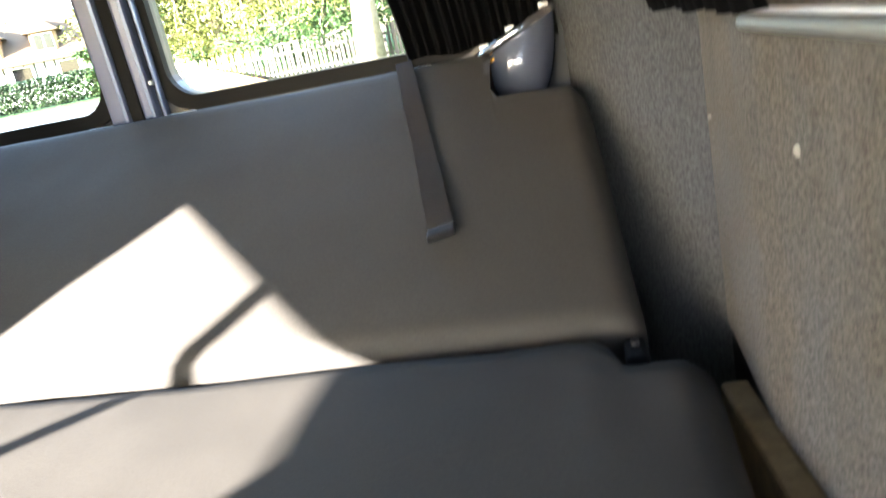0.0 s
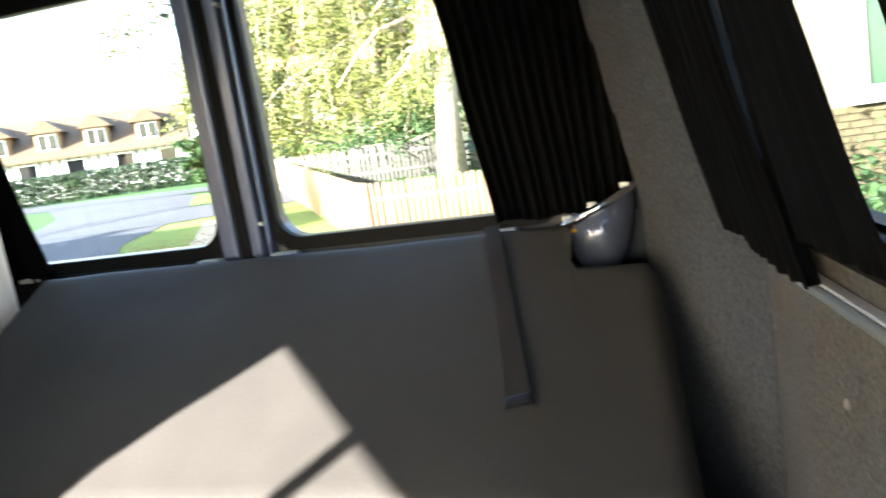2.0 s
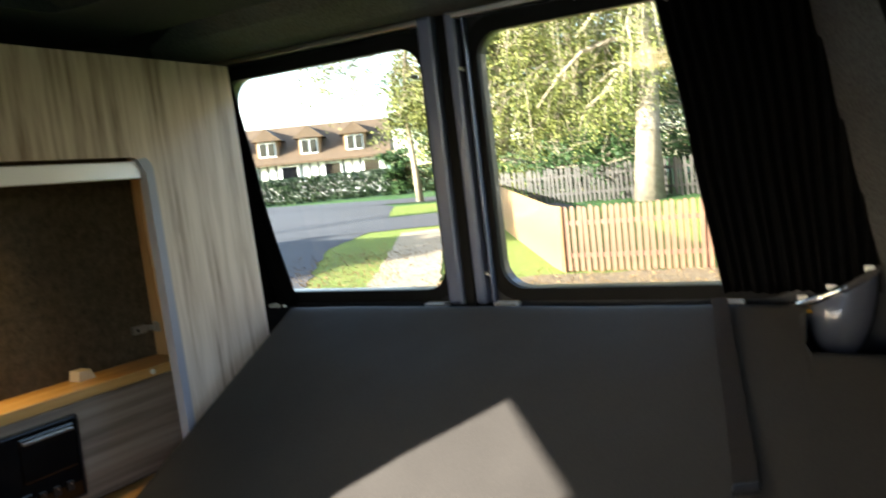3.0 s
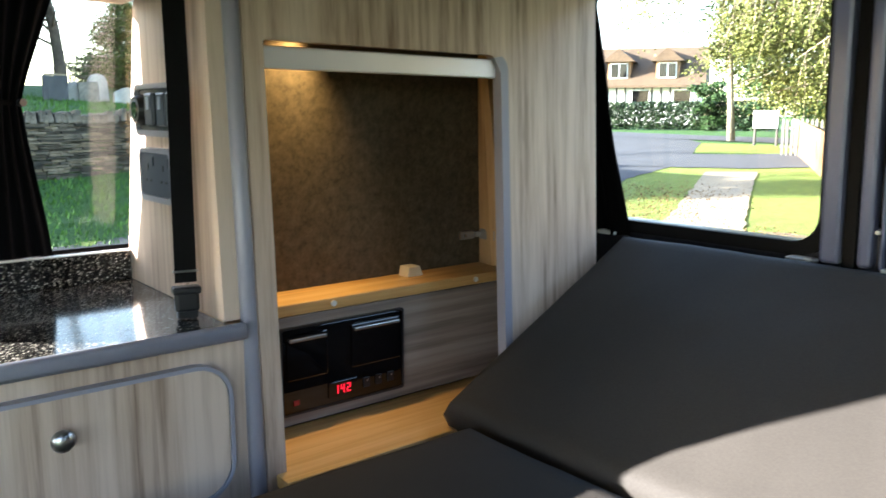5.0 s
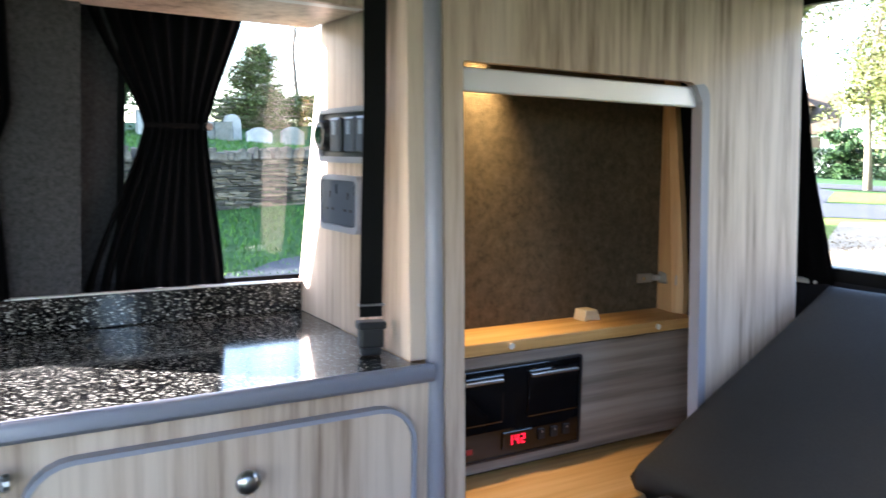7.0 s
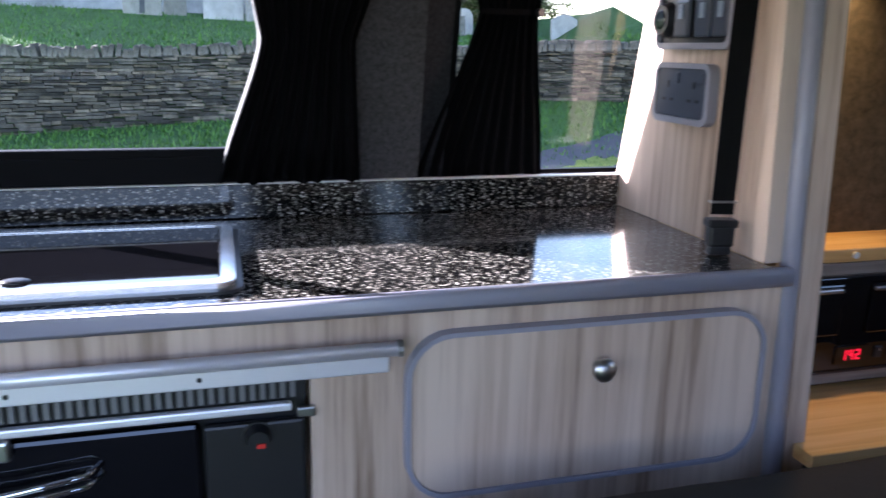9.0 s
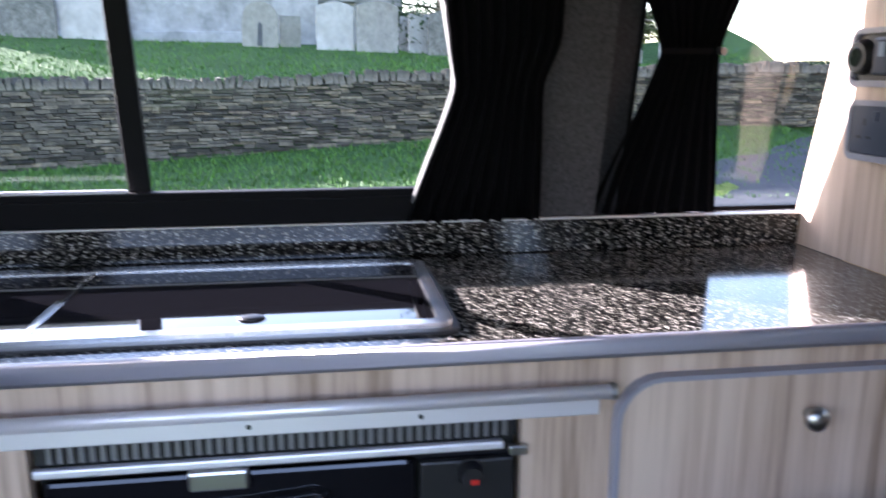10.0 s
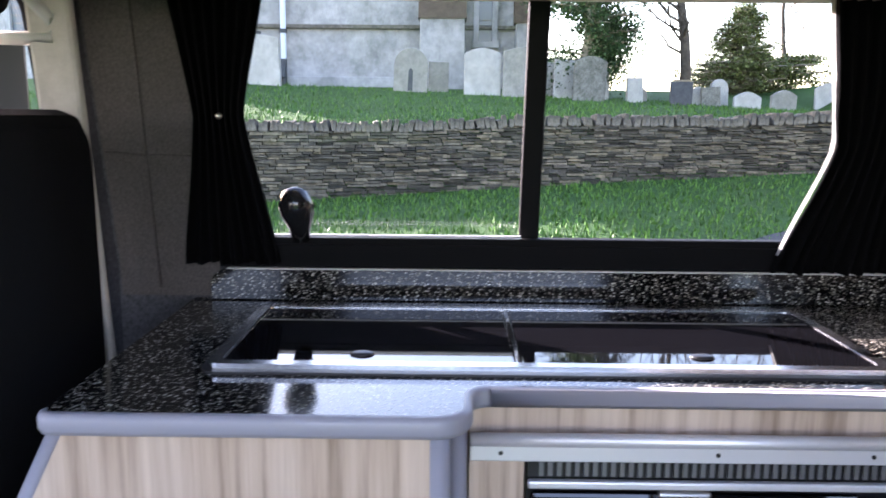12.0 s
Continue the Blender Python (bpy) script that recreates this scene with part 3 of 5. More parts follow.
# strap lying on the back cushion
bm = bmesh.new()
for k in range(13):
    f = k / 12
    for s in (-1, 1):
        bm.verts.new(on_back((0.66 + 0.09 * f + s * (0.0145 + 0.002 * f), 0.60 - 0.423 * f + 0.006 * s * f, 0.007 + 0.003 * math.sin(f * 9) + (0.003 if s > 0 else 0))))
bm.verts.ensure_lookup_table()
for k in range(12):
    bm.faces.new([bm.verts[i] for i in (2 * k, 2 * k + 1, 2 * k + 3, 2 * k + 2)])
bmesh.ops.solidify(bm, geom=bm.faces[:], thickness=0.004)
strap = part("pull_strap", bm, M_TAUPE_WEB, bed, "taupe webbing strap with a black end")
bm = bmesh.new()
box(0.731, 0.768, 0.166, 0.182, 0.004, 0.016, 0.003, bm=bm)
for v in bm.verts:
    v.co.y += 0.3 * (v.co.x - 0.75)
part("strap_end", warp(bm, on_back), M_BLACK, strap)
# hinge at the joint and the ledge along the wall
part("hinge_plate", box(0.958, 0.982, 1.28, 1.335, 0.60, 0.645, 0.006), M_BLACK_CLOTH, bed)
part("hinge_bolt", cyl((0.97, 1.31, 0.64), (0.97, 1.31, 0.652), 0.005, 10), M_BLACK, bed)
solo("wheel_arch_box", box(0.985, 1.05, 0.32, 1.40, FLOOR, 0.50, 0.02), M_CARPET_DARK, "dark carpeted wheel arch box along the side wall", "box", kind="structure")
solo("ply_ledge", warp(box(1.024, 1.053, 0.32, 1.30, 0.45, 0.60, 0.006), lean_right), speckled("tan_hardboard", (0.1, 0.065, 0.03), (0.23, 0.155, 0.07), 30, 0.8, 200, 0.5, 6.0, 0.001), "brown hardboard ledge under the side panel", "ledge", kind="structure")

# ---- kitchen ----
W = 0.88
XF = -0.405
kit = thing("kitchen_unit", "pale ash kitchen base unit with grey trims", "kitchen unit")
bm = side_wall(XF - 0.018, XF, [-0.35, -0.278, 0.297, 0.405, 0.945, 0.96], [FLOOR, 0.42, 0.60, 0.79, 0.808, 0.854], [(-0.278, 0.297, 0.42, 0.79)])
part("front_panel", bm, M_WOOD, kit)
part("carcass_back", box(-0.855, -0.84, -0.83, 0.92, FLOOR, 0.84), M_WOOD, kit)
part("carcass_base", box(-0.84, XF - 0.02, -0.83, 0.94, FLOOR, 0.2), M_WOOD, kit)


def splay(c):
    """The cab end of the unit slants outwards towards the floor."""
    return Vector((c.x, c.y - (0.5 * max(0.0, 0.853 - c.z) if c.y < -0.7 else 0.0), c.z))


part("projecting_front", warp(box(-0.315, -0.297, -0.83, -0.385, FLOOR, 0.853, 0.003), splay), M_WOOD, kit)
part("projecting_side", box(XF - 0.1, -0.317, -0.40, -0.385, FLOOR, 0.853, 0.003), M_WOOD, kit)
part("cab_side", warp(box(-0.84, -0.317, -0.845, -0.832, FLOOR, 0.853, 0.003), splay), M_WOOD, kit)
part("corner_trim", tube([(-0.303, -0.388, FLOOR), (-0.303, -0.388, 0.854)], 0.013, 12), M_TRIM, kit, "grey rounded corner trim", True)
part("corner_trim", warp(tube([(-0.303, -0.835, FLOOR), (-0.303, -0.835, 0.5), (-0.303, -0.835, 0.854)], 0.011, 12), splay), M_TRIM, kit, "grey slanted corner trim", True)
part("corner_trim", tube([(-0.40, -0.365, FLOOR), (-0.40, -0.365, 0.854)], 0.012, 12), M_TRIM, kit, "grey rounded corner trim", True)

drawer = thing("drawer_door", "pale ash drop-down drawer door with grey rounded edging", "drawer")
part("panel", plate(round_rect(0.4185, 0.9205, 0.6035, 0.8175, 0.053), XF + 0.003, XF + 0.016, "x", 0.002), M_WOOD, drawer)
part("edging", ring(round_rect(0.412, 0.927, 0.597, 0.824, 0.06), round_rect(0.4183, 0.9207, 0.6033, 0.8177, 0.0535), XF + 0.001, XF + 0.019, "x"), M_TRIM, drawer, "grey plastic edging")
bm = cyl((XF + 0.016, 0.670, 0.763), (XF + 0.03, 0.670, 0.763), 0.007, 14)
bmesh.ops.create_uvsphere(bm, u_segments=20, v_segments=12, radius=0.0165, matrix=Matrix.Translation((XF + 0.036, 0.670, 0.763)) @ Matrix.Diagonal((0.65, 1, 1, 1)))
part("knob", bm, M_STEEL, drawer, "round satin metal knob", True)

# worktop outline: a straight run that steps out beside the cab
STEP = [(-0.862, 0.926), (-0.40, 0.926), (-0.39, 0.95), (-0.382, 0.95), (-0.382, -0.325)]
for k in range(7):
    t = radians(90 * k / 6)
    STEP.append((-0.352 - 0.03 * math.cos(t), -0.325 - 0.03 * math.sin(t)))
for k in range(7):
    t = radians(90 * k / 6)
    STEP.append((-0.318 + 0.04 * math.sin(t), -0.395 + 0.04 * math.cos(t)))
for k in range(9):
    t = radians(90 * k / 8)
    STEP.append((-0.294 + 0.016 * math.cos(t), -0.829 - 0.016 * math.sin(t)))
STEP.append((-0.862, -0.85))
top = thing("worktop", "speckled black granite-effect worktop with grey edge", "worktop")
part("slab", plate(STEP, W - 0.025, W, "z", 0.0), M_GRANITE, top)
edge = STEP[3:-1]
bm = bmesh.new()
prof = [(0.0, 0.0), (0.004, -0.002), (0.006, -0.007), (0.006, -0.019), (0.003, -0.025), (-0.004, -0.026), (-0.004, 0.001)]
rows = []
for i, (x, y) in enumerate(edge):
    a, b = edge[max(i - 1, 0)], edge[min(i + 1, len(edge) - 1)]
    dx, dy = b[0] - a[0], b[1] - a[1]
    l = math.hypot(dx, dy)
    nx, ny = -dy / l, dx / l
    rows.append([bm.verts.new((x + nx * o, y + ny * o, W + h + 0.001)) for o, h in prof])
for u, v in zip(rows, rows[1:]):
    for k in range(len(prof)):
        j = (k + 1) % len(prof)
        bm.faces.new((u[k], u[j], v[j], v[k]))
bm.faces.new(rows[0])
bm.faces.new(rows[-1])
bmesh.ops.recalc_face_normals(bm, faces=bm.faces[:])
part("edge_trim", bm, M_TRIM, top, "grey plastic edge strip", True)
spl = thing("splashback", "speckled black splashback strip under the window", "splashback")
part("strip", plate(round_rect(-0.815, 0.927, W + 0.0015, 0.9375, (0.004, 0.002, 0.002, 0.03)), -0.861, -0.845, "x", 0.001), M_GRANITE, spl)
part("top_line", box(-0.861, -0.8445, -0.785, 0.927, 0.938, 0.94), M_PALE, spl)

hob = thing("hob_and_sink", "black glass-lidded hob and sink unit in a chrome frame", "hob")
HX0, HX1, HY0, HY1 = -0.76, -0.43, -0.702, 0.217
part("chrome_frame", ring(round_rect(HX0, HX1, HY0, HY1, 0.022), round_rect(HX0 + 0.016, HX1 - 0.018, HY0 + 0.018, HY1 - 0.018, 0.012), W + 0.001, W + 0.013, "z"), M_SATIN, hob)
part("under_rim", ring(round_rect(HX0 - 0.008, HX1 + 0.008, HY0 - 0.008, HY1 + 0.008, 0.028), round_rect(HX0 + 0.016, HX1 - 0.018, HY0 + 0.018, HY1 - 0.018, 0.012), W + 0.0004, W + 0.004, "z"), M_BLACK, hob)
for a, b, kx in ((HY0 + 0.019, -0.288, -0.498), (-0.279, HY1 - 0.019, -0.029)):
    lid = part("glass_lid", box(HX0 + 0.017, HX1 - 0.019, a, b, W + 0.003, W + 0.0115, 0.002), M_GLASS_BLACK, hob, "black mirror-like glass lid")
    bm = bmesh.new()
    bmesh.ops.create_uvsphere(bm, u_segments=18, v_segments=8, radius=1, matrix=Matrix.Translation((-0.482, kx, W + 0.0125)) @ Matrix.Diagonal((0.012, 0.017, 0.004, 1)))
    part("lid_grip", bm, M_BLACK, lid, "", True)
part("lid_seam", box(HX0 + 0.017, HX1 - 0.019, -0.287, -0.28, W + 0.004, W + 0.0125, 0.001), M_CHROME, hob)

rail = thing("guard_rail", "brushed aluminium guard rail above the grill", "rail")
part("tube_bar", tube([(XF + 0.028, -0.35, 0.814), (XF + 0.028, 0.398, 0.814)], 0.009, 12), M_ALU, rail, "", True)
part("flat_bar", box(XF + 0.001, XF + 0.012, -0.35, 0.392, 0.777, 0.812, 0.002), M_ALU, rail)
part("end_cap", cyl((XF + 0.028, 0.398, 0.814), (XF + 0.028, 0.404, 0.814), 0.0105, 12), M_STEEL, rail)
for y in (-0.31, -0.03, 0.17):
    part("screw", cyl((XF + 0.012, y, 0.789), (XF + 0.0135, y, 0.789), 0.003, 10), M_BLACK, rail)

M_VENT = mat("vent_steel", (0.2, 0.2, 0.21), 0.45, 0.6)[0]
grill = thing("grill_oven", "black built-in grill with steel vent and chrome handle", "oven")
grill.matrix_basis = pose(0, 0.012, 0.006)
part("casing", box(XF - 0.35, XF - 0.02, -0.285, 0.28, 0.43, 0.741), M_BLACK, grill)
part("vent_plate", box(XF - 0.03, XF - 0.008, -0.285, 0.28, 0.7415, 0.77), M_BLACK, grill)
for k in range(46):
    y = -0.27 + 0.0118 * k
    part("vent_slat", box(XF - 0.006, XF - 0.002, y, y + 0.006, 0.745, 0.768), M_VENT, grill)
part("steel_strip", box(XF - 0.006, XF + 0.006, -0.285, 0.262, 0.730, 0.741, 0.003), M_ALU, grill)
gd = part("grill_door", box(XF - 0.012, XF - 0.001, -0.28, 0.155, 0.46, 0.722, 0.006), M_GLASS_BLACK, grill, "black glass grill door")
part("control_panel", box(XF - 0.014, XF - 0.003, 0.158, 0.278, 0.46, 0.715, 0.004), M_BLACK, grill)
kn = part("control_knob", cyl((XF - 0.004, 0.221, 0.698), (XF + 0.014, 0.221, 0.698), 0.016, 20, 0.013), M_BLACK, grill)
part("knob_ring", ring(round_rect(0.202, 0.240, 0.679, 0.717, 0.019), round_rect(0.204, 0.238, 0.681, 0.715, 0.017), XF - 0.004, XF - 0.001, "x"), M_BLACK, grill)
part("knob_mark", box(XF + 0.014, XF + 0.0155, 0.219, 0.229, 0.69, 0.696), mat("red_mark", (0.6, 0.03, 0.02), 0.4)[0], kn)
part("door_catch", box(XF - 0.002, XF + 0.012, -0.115, -0.045, 0.704, 0.7295, 0.004), M_STEEL, gd, "bright metal catch")
for z in (0.668, 0.655):
    part("handle", tube([(XF, -0.27, z - 0.012), (XF + 0.02, -0.2, z), (XF + 0.024, -0.05, z + 0.004), (XF + 0.02, 0.03, z + 0.014), (XF - 0.001, 0.045, z + 0.018)], 0.004, 8), M_CHROME, gd, "thin chrome handle", True)
part("side_bracket", box(XF, XF + 0.01, 0.268, 0.29, 0.722, 0.735, 0.002), M_STEEL, grill)

# ---- tall cabinet ----
tall = thing("tall_cabinet", "tall pale ash cabinet with an open shuttered niche", "cabinet")
OY0, OY1, OZ0, OZ1 = 1.019, 1.534, 0.42, 1.324
bm = ring(round_rect(0.984, 1.828, FLOOR, 1.535, 0.0005), round_rect(OY0, OY1, OZ0, OZ1, (0.004, 0.004, 0.03, 0.004)), XF - 0.018, XF, "x")
part("front_panel", warp(bm, lean_front), M_WOOD, tall)
trim = [(OY1 - 0.003, OZ0), (OY1 + 0.017, OZ0), (OY1 + 0.017, OZ1 - 0.03)]
trim += [(OY1 - 0.015 + 0.032 * math.cos(radians(15 * k)), OZ1 - 0.03 + 0.032 * math.sin(radians(15 * k))) for k in range(1, 5)]
trim += [(OY1 - 0.02, OZ1 - 0.006), (OY1 - 0.003, OZ1 - 0.034)]
part("niche_trim", warp(plate(trim, XF - 0.017, XF + 0.007, "x"), lean_front), M_TRIM, tall, "grey metal niche edging")
part("end_panel", warp(plate([(-0.857, W), (-0.42, W), (-0.42, 1.535), (-0.735, 1.535), (-0.755, 1.40), (-0.86, 0.94)], 0.929, 0.96, "y"), lambda c: lean_front(c + Vector((0.006, 0, 0))) if c.x > -0.5 else c), M_WOOD, tall)
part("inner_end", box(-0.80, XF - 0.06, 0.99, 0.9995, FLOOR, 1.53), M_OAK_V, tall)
part("corner_post", warp(tube([(XF - 0.006, 0.969, 0.4), (XF - 0.006, 0.969, 1.0), (XF - 0.006, 0.969, 1.535)], 0.0135, 18), lean_front), M_TRIM, tall, "grey rounded corner post", True)
part("stile", warp(box(XF - 0.018, XF - 0.002, 0.968, 0.9835, 0.4, 1.535), lean_front), M_WOOD, tall)
part("back", warp(box(-0.69, -0.668, 0.9998, 1.80, 0.6, 1.53), lambda c: Vector((c.x + 0.03 * max(0.0, c.z - 0.85), c.y, c.z))), M_FELT, tall, "brown felt-lined back")
bm = plate([(-0.667, 0.5), (-0.588, 0.5), (-0.588, 0.9), (-0.600, 1.08), (-0.621, 1.3), (-0.624, 1.53), (-0.646, 1.53), (-0.666, 0.86)], 1.70, 1.716, "y")
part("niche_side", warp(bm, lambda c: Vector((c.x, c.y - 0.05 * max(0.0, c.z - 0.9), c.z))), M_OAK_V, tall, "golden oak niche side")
# black sheet put in for the darkness of the gap beside the oak
part("shutter_gap_shade", box(-0.64, XF - 0.06, 1.718, 1.73, 0.5, 1.53), M_BLACK_CLOTH, tall, "black sheet in the shutter gap, standing in for its shade")
part("track_guide", tube([(-0.50, 1.70, 0.5), (-0.505, 1.70, 1.0), (-0.52, 1.695, 1.39)], 0.006, 8), M_OAK_V, tall, "brown shutter guide strip", True)
part("track_roller", cyl((-0.487, 1.688, 1.055), (-0.487, 1.70, 1.055), 0.014, 14), M_PALE, tall, "small pale shutter roller", True)
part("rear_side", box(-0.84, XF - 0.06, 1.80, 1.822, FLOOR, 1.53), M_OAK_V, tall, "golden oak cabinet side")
part("niche_top", box(-0.668, XF - 0.06, 1.0, 1.80, 1.39, 1.40), M_FELT, tall)
part("upper_shelf", box(-0.667, -0.552, 1.0, 1.70, 0.83, 0.853, 0.002), M_OAK, tall, "golden oak shelf")
part("shelf_fascia", box(-0.566, -0.55, 1.0, 1.70, 0.615, 0.8295, 0.001), M_WOOD_H, tall, "grey-brown wood shelf front")
part("lower_shelf", box(-0.566, -0.352, 1.0, 1.698, 0.585, 0.607, 0.002), M_OAK, tall, "golden oak lower shelf")
part("tambour_bar", warp(box(XF - 0.016, XF - 0.004, OY0 - 0.004, OY1 - 0.006, 1.279, 1.316, 0.003), lean_front), M_ALU, tall, "brushed aluminium roller shutter edge")
for y in (1.215, 1.588):
    part("cover_cap", cyl((-0.553, y, 0.842), (-0.548, y, 0.842), 0.006, 10), M_PALE, tall)
M_HINGE = mat("dull_hinge_steel", (0.34, 0.33, 0.32), 0.35, 0.8)[0]
hinge = part("hinge", box(-0.655, -0.60, 1.690, 1.70, 0.912, 0.938, 0.003), M_HINGE, tall, "steel concealed hinge")
part("hinge_arm", box(-0.668, -0.654, 1.632, 1.676, 0.914, 0.934, 0.003), M_HINGE, hinge)
part("hinge_screw", cyl((-0.654, 1.645, 0.924), (-0.652, 1.645, 0.924), 0.004, 8), M_CHROME, hinge)
part("hinge_link", box(-0.662, -0.648, 1.674, 1.692, 0.918, 0.930, 0.002), M_HINGE, hinge)
panel = thing("control_unit", "black electrical control unit with red lit digits", "control panel")
part("body", box(-0.56, -0.545, 1.095, 1.378, 0.638, 0.808, 0.004), M_GLASS_BLACK, panel)
part("face_edge", ring(round_rect(1.093, 1.380, 0.636, 0.810, 0.006), round_rect(1.097, 1.376, 0.640, 0.806, 0.004), -0.549, -0.543, "x"), M_BLACK, panel)
for a, b in ((1.105, 1.195), (1.25, 1.37)):
    f = part("flap", box(-0.546, -0.541, a, b, 0.705, 0.795, 0.003), M_GLASS_BLACK, panel, "glossy black cover")
    part("flap_grip", box(-0.541, -0.536, a + 0.005, b - 0.005, 0.782, 0.788, 0.001), M_STEEL, f)
dig = part("display", box(-0.5445, -0.542, 1.195, 1.262, 0.652, 0.684, 0.001), M_GLASS_BLACK, panel)


def digit(y, z, w, h, on, parent):
    t = 0.0026
    segs = {"t": (0, w, h - t, h), "m": (0, w, h / 2 - t / 2, h / 2 + t / 2), "b": (0, w, 0, t), "l": (0, t, h / 2, h), "r": (w - t, w, h / 2, h), "k": (0, t, 0, h / 2), "s": (w - t, w, 0, h / 2)}
    bm = bmesh.new()
    for s in on:
        a, b, c, d = segs[s]
        box(-0.5415, -0.5405, y + a, y + b, z + c, z + d, bm=bm)
    part("digit", bm, M_RED_DIGIT, parent, "red lit digit")


digit(1.208, 0.659, 0.009, 0.018, "rs", dig)
digit(1.222, 0.659, 0.009, 0.018, "lmrs", dig)
digit(1.236, 0.659, 0.009, 0.018, "tmrkb", dig)
for k, y in enumerate((1.285, 1.315, 1.345)):
    part("switch", box(-0.546, -0.541, y - 0.007, y + 0.007, 0.658, 0.678, 0.001), M_BLACK, panel)
    part("switch_mark", box(-0.540, -0.5393, y - 0.001, y + 0.001, 0.671, 0.675), M_STEEL, panel)
part("warning_light", box(-0.5455, -0.543, 1.118, 1.13, 0.655, 0.665), mat("dim_red", (0.35, 0.02, 0.02), 0.4)[0], panel)
bm = bmesh.new()
pts = [(0, 0), (0.045, 0), (0.034, 0.022), (0.004, 0.022)]
joined(bm, plate([(1.445 + a, 0.8535 + b) for a, b in pts], -0.65, -0.615, "x", 0.002))
solo("door_wedge", bm, M_CREAM, "small cream wedge block on the oak shelf", "block")
# the niche lamp
lamp = bpy.data.lights.new("niche_lamp", "SPOT")
lamp.energy, lamp.color, lamp.spot_size, lamp.spot_blend, lamp.shadow_soft_size = 1.35, (1.0, 0.7, 0.26), radians(112), 0.85, 0.02
ob = new("niche_lamp", lamp)
ob.matrix_world = look((-0.618, 1.20, 1.375), (-0.668, 1.12, 1.05))
part("lamp_body", cyl((-0.615, 1.20, 1.378), (-0.615, 1.20, 1.389), 0.03, 18), M_STEEL, tall)

# sockets and belt on the end panel
M_SLATE_PLASTIC = mat("slate_plastic", (0.045, 0.055, 0.08), 0.4)[0]
M_MARK = mat("pale_blue_mark", (0.3, 0.36, 0.46), 0.5)[0]


def wall_plate(name, x0, x1, z0, z1, label):
    th = thing(name, label, "socket panel")
    part("surround", ring(round_rect(x0, x1, z0, z1, 0.018), round_rect(x0 + 0.008, x1 - 0.010, z0 + 0.010, z1 - 0.008, 0.010), 0.911, 0.928, "y"), M_TRIM, th, "silver-grey surround")
    part("face", plate(round_rect(x0 + 0.006, x1 - 0.008, z0 + 0.008, z1 - 0.006, 0.01), 0.918, 0.9275, "y"), M_BLACK, th)
    return th


sw = wall_plate("switch_panel", -0.728, -0.52, 1.168, 1.258, "black switch panel with round gauge and rocker switches")
part("gauge", cyl((-0.702, 0.918, 1.214), (-0.702, 0.903, 1.214), 0.028, 22, 0.023), M_BLACK, sw)
part("gauge_face", cyl((-0.702, 0.9035, 1.214), (-0.702, 0.9015, 1.214), 0.016, 18, 0.014), M_GLASS_BLACK, sw)
for x in (-0.651, -0.594, -0.548):
    rk = part("rocker", box(x - 0.02, x + 0.02, 0.909, 0.918, 1.186, 1.243, 0.004), M_SLATE_PLASTIC, sw)
    part("rocker_mark", box(x - 0.006, x + 0.006, 0.9075, 0.909, 1.214, 1.236), M_MARK, rk, "pale switch symbol")
so = wall_plate("double_socket", -0.718, -0.560, 1.053, 1.147, "slate-grey double mains socket in silver surround")
part("socket_face", plate(round_rect(-0.709, -0.571, 1.064, 1.138, 0.006), 0.913, 0.917, "y"), M_SLATE_PLASTIC, so)
for x in (-0.676, -0.604):
    for dx, dz, w, h in ((0, 0.012, 0.0022, 0.0055), (-0.011, -0.012, 0.0045, 0.0022), (0.011, -0.012, 0.0045, 0.0022)):
        part("pin_hole", box(x + dx - w, x + dx + w, 0.9122, 0.9132, 1.102 + dz - h, 1.102 + dz + h), M_BLACK, so)
    part("socket_switch", box(x + 0.02, x + 0.03, 0.9105, 0.913, 1.116, 1.132, 0.001), M_SLATE_PLASTIC, so)
belt = thing("seat_belt", "black seat belt webbing hanging with its buckle on the worktop", "seat belt")


def belt_turn(c):
    """The webbing hangs nearly edge-on to the panel."""
    a = radians(77)
    return Vector((-0.469 + c.x * math.cos(a) + c.y * math.sin(a), 0.891 + c.x * math.sin(a) - c.y * math.cos(a), c.z))


bm = bmesh.new()
strap_rows = [(1.53, 0.0, 0.0), (1.40, 0.002, 0.0), (1.25, 0.003, 0.001), (1.10, 0.001, 0.0), (0.94, 0.0, 0.0)]
vs = [[bm.verts.new(belt_turn(Vector((u, dy, z)))) for u in (-0.017 + dx, 0.0 + dx, 0.017 + dx)] for z, dx, dy in strap_rows]
for p, q in zip(vs, vs[1:]):
    for k in range(2):
        bm.faces.new((p[k], p[k + 1], q[k + 1], q[k]))
bmesh.ops.solidify(bm, geom=bm.faces[:], thickness=0.003)
part("webbing", bm, M_WEB, belt)
part("buckle", warp(box(-0.019, 0.019, -0.011, 0.011, 0.893, 0.932, 0.005), belt_turn), M_BLACK, belt)
part("buckle_collar", warp(box(-0.022, 0.022, -0.013, 0.013, 0.922, 0.934, 0.003), belt_turn), M_BLACK, belt)
part("tongue", warp(box(-0.016, 0.016, -0.008, 0.008, 0.8815, 0.895, 0.003), belt_turn), M_BLACK, belt)
part("slip_clip", warp(box(-0.020, 0.020, -0.005, 0.005, 0.957, 0.960, 0.001), belt_turn), M_STEEL, belt)
locker = thing("overhead_locker", "pale ash overhead locker above the side windows", "locker")
part("base", box(-0.78, -0.50, -0.95, 0.918, 1.404, 1.418), M_WOOD, locker)
part("front", box(-0.502, -0.486, -0.95, 0.918, 1.394, 1.53, 0.003), M_WOOD, locker)
part("light_strip", box(-0.54, -0.515, -0.9, 0.9, 1.397, 1.404, 0.002), M_PALE, locker)

